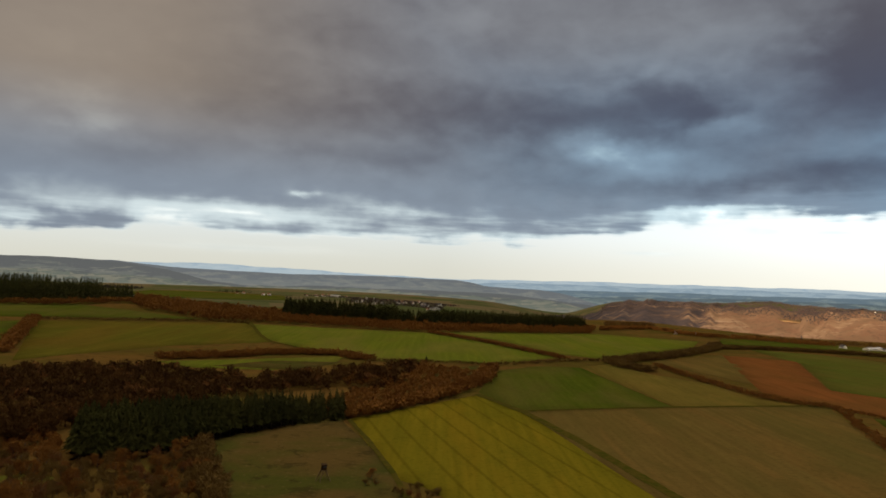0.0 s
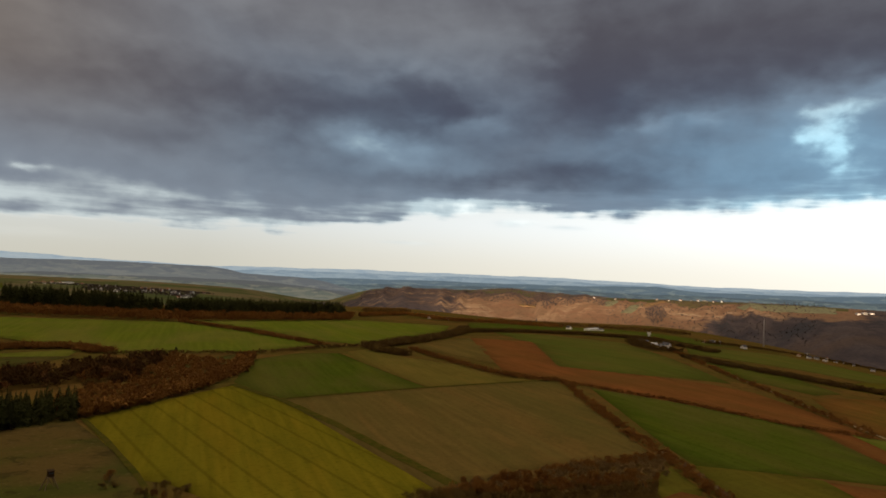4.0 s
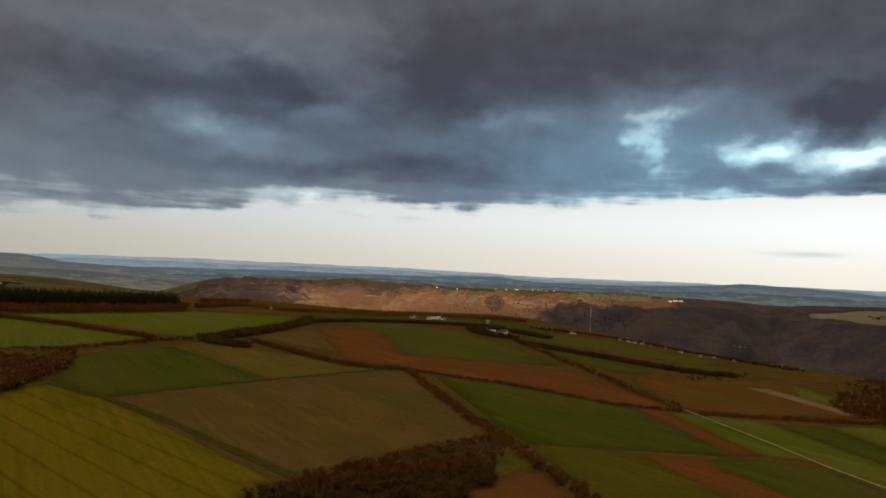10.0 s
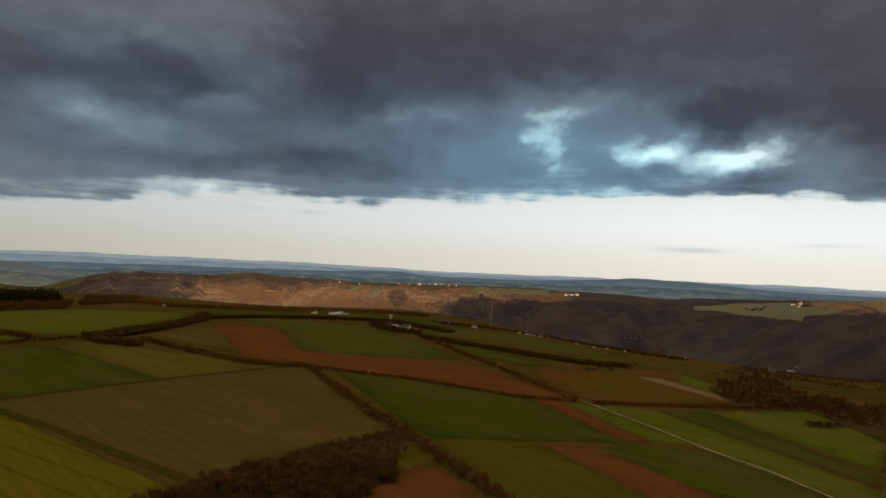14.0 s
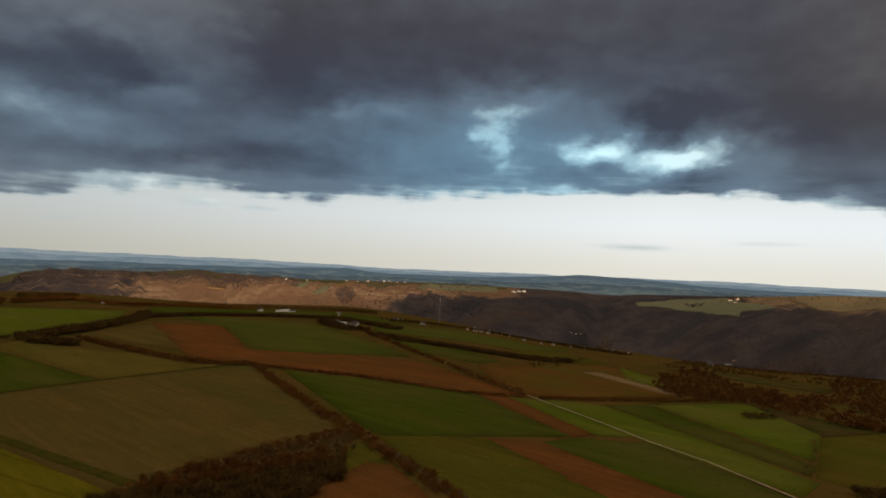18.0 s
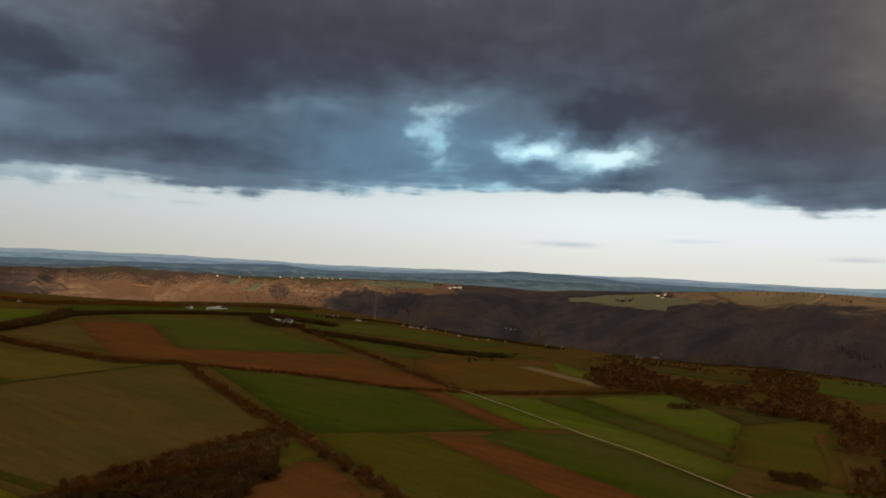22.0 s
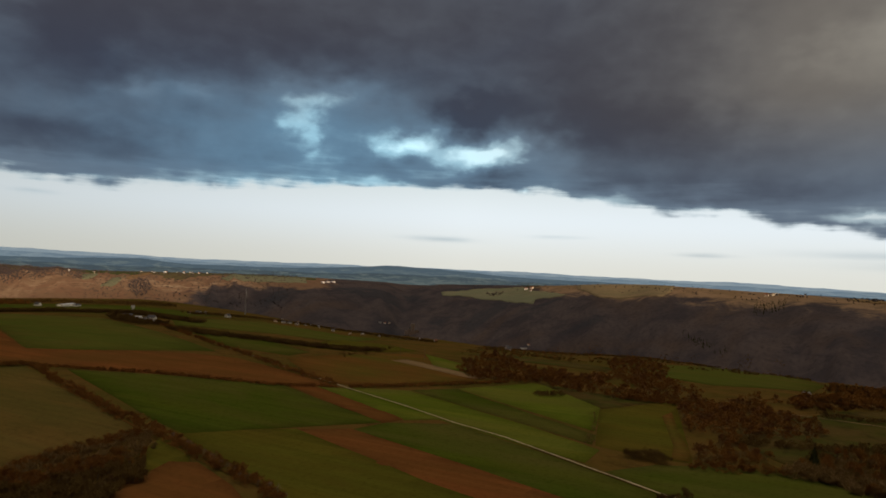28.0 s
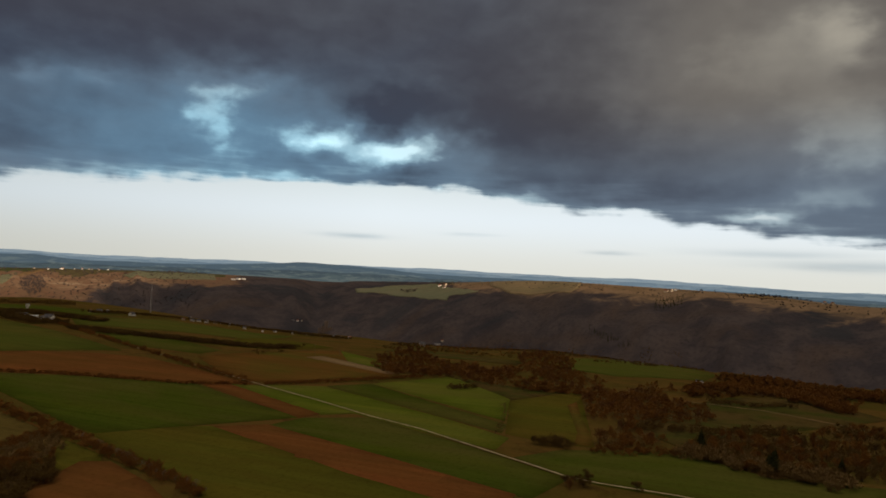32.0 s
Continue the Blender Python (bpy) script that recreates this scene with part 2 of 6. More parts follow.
cover = n.step(over, -0.2, n.math("ADD", 0.1, n.math("MULTIPLY", wisp, 0.9)))
# a few stray clouds in the pale band
STRAYS = ((-16.4, 1.8, 6.5, 0.33, 0.22), (16.5, 2.6, 2.0, 0.15, 0.35), (29.2, 4.4, 1.2, 0.20, 0.5), (25.2, 4.6, 1.3, 0.30, 0.6), (60.0, 2.8, 2.4, 0.19, 0.5), (69.7, 3.3, 1.9, 0.14, 0.3), (81.0, 2.3, 1.9, 0.18, 0.4), (93.0, 2.6, 5.0, 0.30, 0.4), (98.5, 1.9, 6.0, 0.40, 0.5))
stray = 0.0
for b, r, w, h, s in STRAYS:
    stray = n.math("MAXIMUM", stray, patch(b, r, w, h, s, 0.0, n.math("ADD", bearing, n.math("MULTIPLY", n.math("SUBTRACT", curls.outputs[0], 0.5), 2.0)), n.math("ADD", rise, n.math("MULTIPLY", n.math("SUBTRACT", streak, 0.5), 0.5))))
cover = n.math("MAXIMUM", cover, stray)
# the thin lower skirt of the deck is streaked and lets light through
skirt = n.math("SUBTRACT", 1.0, n.step(over, 0.2, 3.2))
light = n.math("ADD", light, n.math("MULTIPLY", skirt, n.math("ADD", n.math("SUBTRACT", 0.28, n.math("MULTIPLY", n.step(bearing, 0.0, 30.0), 0.13)), n.math("MULTIPLY", n.math("SUBTRACT", 0.5, streak), 0.55))))
light = n.math("ADD", light, n.math("MULTIPLY", n.math("SUBTRACT", 1.0, n.step(over, -0.3, 0.7)), 0.30))
cloud = n.mix(n.step(light, -0.22, 0.36), (0.46, 0.50, 0.71), (1.32, 1.66, 2.10))
cloud = n.mix(n.step(light, 0.28, 0.62), cloud, (3.5, 4.27, 4.62))
cloud = n.mix(n.step(light, 0.58, 1.0), cloud, (7.2, 7.8, 7.7))
# clear blue light sifts through the thin middle of the deck
blue = n.math("MAXIMUM", patch(50.0, 9.5, 20.0, 4.5, 0.8), patch(15.0, 11.0, 14.0, 5.0, 0.35))
cloud = n.mix(blue, cloud, n.mix(1.0, cloud, (0.98, 1.48, 1.68), "MULTIPLY"))
# warm light from the sun's side; unseen cloud set bright overhead, dim low behind
toward = n.math("COSINE", n.math("MULTIPLY", n.math("SUBTRACT", bearing, SUN_BEARING), 0.0174533))
warm = n.math("MAXIMUM", n.math("MULTIPLY", n.step(toward, -0.99, -0.55), n.step(rise, 6.0, 15.0)), n.math("MULTIPLY", n.step(rise, 13.5, 21.0), 0.36))
warmed = n.mix(n.step(light, -0.22, 0.4), (0.74, 0.63, 0.58), (1.62, 1.38, 1.12))
warmed = n.mix(n.step(light, 0.32, 0.85), warmed, (4.4, 3.8, 2.9))
cloud = n.mix(n.math("MULTIPLY", warm, 0.92), cloud, warmed)
cloud = n.mix(n.math("MULTIPLY", n.step(rise, 30.0, 58.0), 0.92), cloud, (10.6, 9.2, 7.4))
cloud = n.mix(n.math("MULTIPLY", n.math("MULTIPLY", n.step(toward, -0.1, 0.8), n.math("SUBTRACT", 1.0, n.step(rise, 30.0, 58.0))), 0.85), cloud, (1.4, 1.1, 0.8))
cloud = n.mix(n.math("SUBTRACT", 1.0, n.step(bearing, -5.0, 40.0)), cloud, n.mix(1.0, cloud, (1.07, 1.01, 0.96), "MULTIPLY"))
whole = n.mix(cover, clear, cloud)
n.add("ShaderNodeOutputWorld", None, {0: n.add("ShaderNodeBackground", 0, {0: whole, 1: 0.1})})

# ---------------------------------------------------------------- materials


def surface(name, build, rough=0.9, specular=0.0):
    """A principled material whose colour and relief come from build(n, position) -> colour, height or None, relief depth."""
    mat = bpy.data.materials.new(name)
    mat.use_nodes = True
    m = Nodes(mat.node_tree)
    position = m.add("ShaderNodeNewGeometry", "Position")
    colour, relief, depth = build(m, position)
    ins = {"Base Color": colour, "Roughness": rough, "Specular IOR Level": specular}
    if relief is not None:
        ins["Normal"] = m.add("ShaderNodeBump", 0, {"Height": relief, "Strength": 0.6, "Distance": depth})
    shader = m.add("ShaderNodeBsdfPrincipled", 0, ins)
    m.add("ShaderNodeOutputMaterial", None, {0: shader})
    return mat


def crop(name, dark, light, other, turn=0.0, lines=0.0, patch=0.5):
    """Field cover: rows along one way, blotches of growth, soil showing through."""

    def build(m, position):
        rows = m.noise(m.place(position, (0.30, 0.010, 0.02), turn), 1.0, 4.0, 0.62)
        bands = m.noise(m.place(position, (0.055, 0.006, 0.01), turn), 1.0, 3.0, 0.6, 0.3)
        blotch = m.noise(m.place(position, (1, 0.6, 1), turn), 0.011, 5.0, 0.6, 0.7)
        grain = m.noise(position, 0.55, 4.0, 0.65)
        mottle = m.noise(m.place(position, (1, 0.35, 1), turn), 0.06, 5.0, 0.68, 0.4)
        c = m.mix(m.math("ADD", 0.1, m.math("MULTIPLY", m.step(rows, 0.3, 0.7), 0.8)), tuple(v * 0.92 for v in dark), light)
        c = m.mix(m.math("MULTIPLY", m.step(blotch, 0.40, 0.68), patch), c, other)
        c = m.mix(m.math("MULTIPLY", m.step(bands, 0.48, 0.66), 0.28), c, tuple(v * w for v, w in zip(dark, (0.72, 0.92, 0.75))))
        c = m.mix(m.math("MULTIPLY", m.math("SUBTRACT", 1.0, m.step(bands, 0.34, 0.48)), 0.32), c, tuple(v * w for v, w in zip(light, (1.22, 0.98, 1.0))))
        c = m.mix(m.math("MULTIPLY", m.step(mottle, 0.48, 0.70), 0.55), c, tuple(0.55 * v + 0.3 * w for v, w in zip(other, dark)))
        c = m.mix(m.math("MULTIPLY", m.math("SUBTRACT", 1.0, m.step(mottle, 0.28, 0.46)), 0.35), c, tuple(1.22 * v for v in light))
        c = m.mix(m.math("MULTIPLY", m.step(grain, 0.48, 0.72), 0.4), c, tuple(v * 0.5 for v in dark))
        if lines:
            along = m.add("ShaderNodeSeparateXYZ", None, {0: m.place(position, (1, 1, 1), turn)}).outputs[0]
            saw = m.math("PINGPONG", along, lines / 2)
            c = m.mix(m.math("MULTIPLY", m.math("SUBTRACT", 1.0, m.step(saw, 0.2, 1.1)), 0.42), c, tuple(v * 0.5 for v in dark))
        return c, grain, 0.12

    return surface(name, build, 0.95, 0.0)


MUSTARD = crop("mustard", (0.094, 0.078, 0.006), (0.122, 0.100, 0.008), (0.074, 0.073, 0.007), -16, 11.0, 0.5)
WHEAT = crop("winter_wheat", (0.038, 0.053, 0.005), (0.051, 0.066, 0.007), (0.078, 0.066, 0.016), -23, 0, 0.8)
BRIGHT = crop("bright_grass", (0.068, 0.085, 0.008), (0.088, 0.105, 0.011), (0.105, 0.094, 0.020), 12, 0, 0.7)
OLIVE = crop("olive_stubble", (0.084, 0.058, 0.016), (0.101, 0.070, 0.019), (0.066, 0.058, 0.014), 67, 0, 0.8)
STUBBLE = crop("stubble", (0.096, 0.070, 0.015), (0.120, 0.088, 0.019), (0.074, 0.067, 0.013), 50, 0, 0.6)
PLOUGH = crop("red_ploughland", (0.112, 0.044, 0.013), (0.140, 0.056, 0.016), (0.086, 0.048, 0.013), 60, 0, 0.6)
PLOUGH_DRY = crop("brown_ploughland", (0.094, 0.047, 0.012), (0.118, 0.058, 0.014), (0.064, 0.064, 0.010), 55, 0, 0.95)
GREENISH = crop("thin_green_stubble", (0.062, 0.059, 0.008), (0.080, 0.072, 0.010), (0.082, 0.056, 0.010), 20, 0, 0.8)
SAND = crop("bare_sandy_soil", (0.17, 0.11, 0.055), (0.21, 0.135, 0.068), (0.13, 0.095, 0.042), 55, 0, 0.4)


def rough_grass(m, position):
    a = m.noise(position, 0.014, 5.0, 0.6, 0.8)
    b = m.noise(position, 0.09, 5.0, 0.68, 0.4)
    d = m.noise(position, 0.9, 3.0, 0.6)
    c = m.mix(m.step(a, 0.38, 0.62), (0.058, 0.046, 0.009), (0.088, 0.051, 0.013))
    c = m.mix(m.math("MULTIPLY", m.step(b, 0.50, 0.66), 0.75), c, (0.045, 0.026, 0.008))
    c = m.mix(m.math("MULTIPLY", m.step(d, 0.45, 0.75), 0.3), c, (0.11, 0.075, 0.022))
    return c, b, 0.5


ROUGH = surface("rough_grass", rough_grass)


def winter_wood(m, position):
    """Leafless wood from afar: purple-grey twigs, haze painted in, rusty oak stands, dark conifers in patches."""
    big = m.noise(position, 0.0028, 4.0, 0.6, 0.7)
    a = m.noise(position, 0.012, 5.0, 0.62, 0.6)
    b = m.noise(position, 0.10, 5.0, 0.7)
    # base tones cooled towards blue, putting the valley's haze into the colour
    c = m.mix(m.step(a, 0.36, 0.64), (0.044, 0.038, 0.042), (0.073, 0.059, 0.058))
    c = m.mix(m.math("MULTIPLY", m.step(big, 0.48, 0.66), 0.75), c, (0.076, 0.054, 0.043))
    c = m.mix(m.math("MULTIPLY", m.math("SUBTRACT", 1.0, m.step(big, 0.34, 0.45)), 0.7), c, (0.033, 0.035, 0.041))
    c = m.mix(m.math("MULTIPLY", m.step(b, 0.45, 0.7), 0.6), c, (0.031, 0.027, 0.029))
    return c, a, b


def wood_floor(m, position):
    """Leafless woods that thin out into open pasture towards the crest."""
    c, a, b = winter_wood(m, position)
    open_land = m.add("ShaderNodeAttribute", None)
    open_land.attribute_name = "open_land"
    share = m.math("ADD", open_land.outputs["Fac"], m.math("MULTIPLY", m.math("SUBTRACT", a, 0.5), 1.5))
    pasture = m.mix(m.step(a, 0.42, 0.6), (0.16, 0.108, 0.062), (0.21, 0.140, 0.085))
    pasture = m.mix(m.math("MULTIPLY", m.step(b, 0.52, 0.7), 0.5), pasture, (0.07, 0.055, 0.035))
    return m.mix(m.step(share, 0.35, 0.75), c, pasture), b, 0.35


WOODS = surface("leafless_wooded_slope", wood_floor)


def vineyard(m, position):
    """Terraced vineyards and bracken, with thin pale walls along the contours and scrub between."""
    a = m.noise(position, 0.0035, 5.0, 0.6, 0.8)
    b = m.noise(m.place(position, (1, 1, 0.4)), 0.016, 5.0, 0.65)
    d = m.noise(position, 0.06, 4.0, 0.65)
    up = m.add("ShaderNodeSeparateXYZ", None, {0: position}).outputs[2]
    wall = m.math("LESS_THAN", m.math("PINGPONG", m.math("ADD", up, m.math("MULTIPLY", a, 26.0)), 7.0), 0.8)
    c = m.mix(m.step(a, 0.42, 0.58), (0.158, 0.100, 0.062), (0.232, 0.152, 0.095))
    c = m.mix(m.math("MULTIPLY", m.step(b, 0.42, 0.60), 0.7), c, (0.165, 0.092, 0.057))
    c = m.mix(m.math("MULTIPLY", m.step(d, 0.5, 0.68), 0.65), c, (0.100, 0.062, 0.042))
    c = m.mix(m.math("MULTIPLY", wall, m.math("MULTIPLY", m.step(a, 0.50, 0.58), 0.55)), c, (0.36, 0.27, 0.18))
    wooded = m.add("ShaderNodeAttribute", None)
    wooded.attribute_name = "wooded"
    share = m.math("ADD", wooded.outputs["Fac"], m.math("MULTIPLY", m.math("SUBTRACT", b, 0.5), 1.3))
    wood, _, _ = winter_wood(m, position)
    return m.mix(m.step(share, 0.4, 0.75), c, wood), d, 0.8


VINES = surface("terraced_vineyard_slope", vineyard)


def far_plateau(m, position):
    """Far farmland: a patchwork of pasture, stubble and young corn with dark hedges."""
    cells = m.add("ShaderNodeTexVoronoi", None, {"Vector": m.place(position, (1, 0.45, 0), 35), "Scale": 0.0065})
    pick = m.add("ShaderNodeSeparateColor", None, {0: cells.outputs["Color"]}).outputs
    a = m.noise(position, 0.0035, 4.0, 0.6, 0.3)
    b = m.noise(position, 0.02, 4.0, 0.65)
    c = m.mix(m.step(pick[0], 0.45, 0.55), (0.060, 0.068, 0.026), (0.092, 0.076, 0.038))
    c = m.mix(m.math("MULTIPLY", m.step(pick[1], 0.7, 0.75), 0.8), c, (0.040, 0.055, 0.018))
    c = m.mix(m.math("MULTIPLY", m.step(a, 0.5, 0.62), 0.5), c, (0.11, 0.082, 0.042))
    c = m.mix(m.math("MULTIPLY", m.step(b, 0.55, 0.70), 0.6), c, (0.05, 0.040, 0.026))
    return c, b, 3.0


PLATEAU = surface("far_plateau_farmland", far_plateau)


DRY_PASTURE = crop("dry_pasture", (0.185, 0.140, 0.080), (0.215, 0.162, 0.092), (0.175, 0.138, 0.078), 40, 0, 0.5)
PLATEAU_GREEN = crop("pale_meadow", (0.135, 0.14, 0.088), (0.165, 0.165, 0.10), (0.165, 0.145, 0.088), 40, 0, 0.5)


def gravel(m, position):
    a = m.noise(position, 0.3, 4.0, 0.6)
    return m.mix(m.step(a, 0.35, 0.65), (0.24, 0.185, 0.10), (0.34, 0.275, 0.16)), a, 0.05


GRAVEL = surface("pale_gravel", gravel)


def dirt(m, position):
    a = m.noise(position, 0.25, 4.0, 0.6)
    return m.mix(m.step(a, 0.35, 0.65), (0.034, 0.036, 0.005), (0.055, 0.044, 0.008)), a, 0.05


DIRT = surface("dark_grass_verge", dirt)


def foliage(name, shades, scale=0.06):
    """Twigs or needles: each spray differs a little, and whole stands differ."""

    def build(m, position):
        stand = m.noise(position, scale, 2.0, 0.5)
        geo = m.add("ShaderNodeNewGeometry", "Random Per Island")
        own = m.add("ShaderNodeObjectInfo", "Random")
        c = m.mix(m.step(stand, 0.35, 0.65), shades[0], shades[1])
        c = m.mix(m.math("MULTIPLY", geo, 0.38), c, shades[2])
        c = m.mix(m.math("MULTIPLY", own, 0.35), c, shades[3])
        return c, None, 0

    return surface(name, build, 0.9, 0.05)


TWIGS = foliage("leafless_twigs", ((0.142, 0.061, 0.013), (0.182, 0.084, 0.019), (0.085, 0.036, 0.009), (0.182, 0.074, 0.015)), 0.03)
DARK_TWIGS = foliage("dark_brown_twigs", ((0.047, 0.023, 0.006), (0.066, 0.032, 0.008), (0.023, 0.012, 0.004), (0.074, 0.033, 0.007)), 0.025)
RUSTY = foliage("rusty_autumn_leaves", ((0.14, 0.058, 0.018), (0.12, 0.055, 0.02), (0.07, 0.034, 0.014), (0.16, 0.075, 0.022)))
SCRUB = foliage("dark_scrub_twigs", ((0.088, 0.052, 0.014), (0.118, 0.074, 0.020), (0.052, 0.032, 0.010), (0.118, 0.070, 0.018)))
STRAW = foliage("straw_coloured_twigs_and_grass", ((0.140, 0.086, 0.030), (0.180, 0.115, 0.044), (0.090, 0.058, 0.023), (0.180, 0.108, 0.037)))
FARWOOD = foliage("purple_grey_winter_twigs", ((0.060, 0.050, 0.050), (0.084, 0.066, 0.060), (0.040, 0.034, 0.034), (0.090, 0.064, 0.050)), 0.01)
NEEDLES = foliage("dark_spruce_needles", ((0.028, 0.031, 0.008), (0.042, 0.043, 0.010), (0.009, 0.011, 0.004), (0.046, 0.046, 0.012)))
# near-black twigs that paint the shade under the close-set spruces
SHADE_TWIGS = foliage("blackish_shade_twigs", ((0.011, 0.008, 0.005), (0.015, 0.010, 0.006), (0.006, 0.005, 0.003), (0.017, 0.011, 0.006)))
PALE_BARK = surface("pale_birch_bark", lambda m, p: (m.mix(m.noise(p, 2.0, 3.0), (0.16, 0.12, 0.08), (0.27, 0.21, 0.15)), None, 0))
BARK = surface("grey_brown_bark", lambda m, p: (m.mix(m.noise(p, 1.2, 3.0), (0.05, 0.036, 0.026), (0.10, 0.075, 0.055)), None, 0))


def plain(name, a, b, scale=0.4, rough=0.8):
    return surface(name, lambda m, p: (m.mix(m.noise(p, scale, 4.0), a, b), None, 0), rough, 0.2)


WHITEWASH = plain("white_render", (0.74, 0.72, 0.68), (0.84, 0.82, 0.78), 0.5)
CREAM = plain("cream_render", (0.58, 0.50, 0.38), (0.68, 0.60, 0.46), 0.5)
SLATE = plain("dark_slate_roof", (0.045, 0.045, 0.05), (0.085, 0.08, 0.085), 0.8)
REDTILE = plain("red_tile_roof", (0.16, 0.065, 0.04), (0.24, 0.10, 0.06), 0.8)
STONE = plain("castle_stone", (0.17, 0.125, 0.10), (0.25, 0.19, 0.145), 0.3)
METAL = plain("galvanised_steel", (0.38, 0.38, 0.39), (0.5, 0.5, 0.5), 0.5, 0.5)
TIMBER = surface("weathered_timber", lambda m, p: (m.mix(m.noise(p, 2.0, 4.0), (0.085, 0.058, 0.036), (0.14, 0.10, 0.065)), None, 0), 0.95)
DARK_TIMBER = surface("dark_stained_timber", lambda m, p: (m.mix(m.noise(p, 2.0, 4.0), (0.026, 0.017, 0.010), (0.045, 0.030, 0.018)), None, 0), 0.95)
DARKGLASS = plain("dark_window_glass", (0.03, 0.035, 0.04), (0.06, 0.065, 0.07), 0.5, 0.15)

# ---------------------------------------------------------------- the land
# ---- plan of the land, by bearing (degrees clockwise from +y) round the start of the flight ----
BEARING = np.array([-180, -150, -110, -70, -40, -25, -10, 3, 10, 12, 14, 17, 22, 25, 27, 33, 38, 45, 52, 55, 58, 60, 64, 68, 76, 84, 92, 100, 120, 150, 180.0])
RIM_FAR = np.array([900, 900, 900, 950, 1000, 1000, 1000, 1100, 1400, 1512, 1600, 1656, 1721, 1743, 1750, 1708, 1650, 1600, 1450, 1460, 1493, 1500, 1462, 1400, 1250, 1050, 950, 900, 850, 900, 900.0])
RIM_Z = np.array([60, 75, 60, 40, 22, 18, 8, -2, -9, -12, -16, -21, -31, -35, -37, -34, -32, -50, -68, -75, -82, -86, -91, -91, -72, -58, -50, -45, -20, 30, 60.0])
DALE_FAR = np.array([1300, 1300, 1300, 1500, 1900, 1900, 1900, 1900, 1950, 1974, 2000, 2040, 2110, 2141, 2150, 2108, 2050, 2000, 1850, 1862, 1897, 1900, 1838, 1750, 1600, 1400, 1300, 1250, 1200, 1250, 1300.0])
DALE_Z = np.array([120, 120, 90, 30, -10, -8, -10, -20, -70, -91, -110, -132, -166, -182, -190, -194, -190, -195, -200, -200, -200, -200, -200, -200, -200, -195, -190, -180, -60, 80, 120.0])
CREST_FAR = np.array([2000, 2000, 2300, 3000, 3600, 3600, 3600, 3600, 3300, 3188, 3100, 3049, 2995, 2969, 2950, 2893, 2850, 2800, 2750, 2818, 2900, 2900, 2700, 2450, 2200, 2050, 1950, 1850, 1800, 1900, 2000.0])
CREST_Z = np.array([200, 200, 160, 60, -26, -26, -28, -50, -100, -60, -14, -2, 7, 22, 14, 5, 10, 16, 14, 10, 8, 10, 20, 30, 52, 50, 44, 30, 90, 160, 200.0])


# heights of the unseen ridge added to cast shade over the land
BACK_LOW, BACK_HIGH, BACK_DIP = 102.0, 173.0, 116.0


def eased(u):
    u = np.clip(u, 0.0, 1.0)
    return u * u * (3 - 2 * u)


def by_bearing(table, deg):
    """Smooth value of a table by bearing."""
    i = np.clip(np.searchsorted(BEARING, deg, side="right") - 1, 0, len(BEARING) - 2)
    u = (deg - BEARING[i]) / (BEARING[i + 1] - BEARING[i])
    before, after = table[np.maximum(i - 1, 0)], table[np.minimum(i + 2, len(BEARING) - 1)]
    p, q = table[i], table[i + 1]
    w = BEARING[i + 1] - BEARING[i]
    m0 = (q - before) / (BEARING[i + 1] - BEARING[np.maximum(i - 1, 0)]) * w
    m1 = (after - p) / (BEARING[np.minimum(i + 2, len(BEARING) - 1)] - BEARING[i]) * w
    return p * (1 + 2 * u) * (1 - u) ** 2 + m0 * u * (1 - u) ** 2 + q * u * u * (3 - 2 * u) + m1 * u * u * (u - 1)


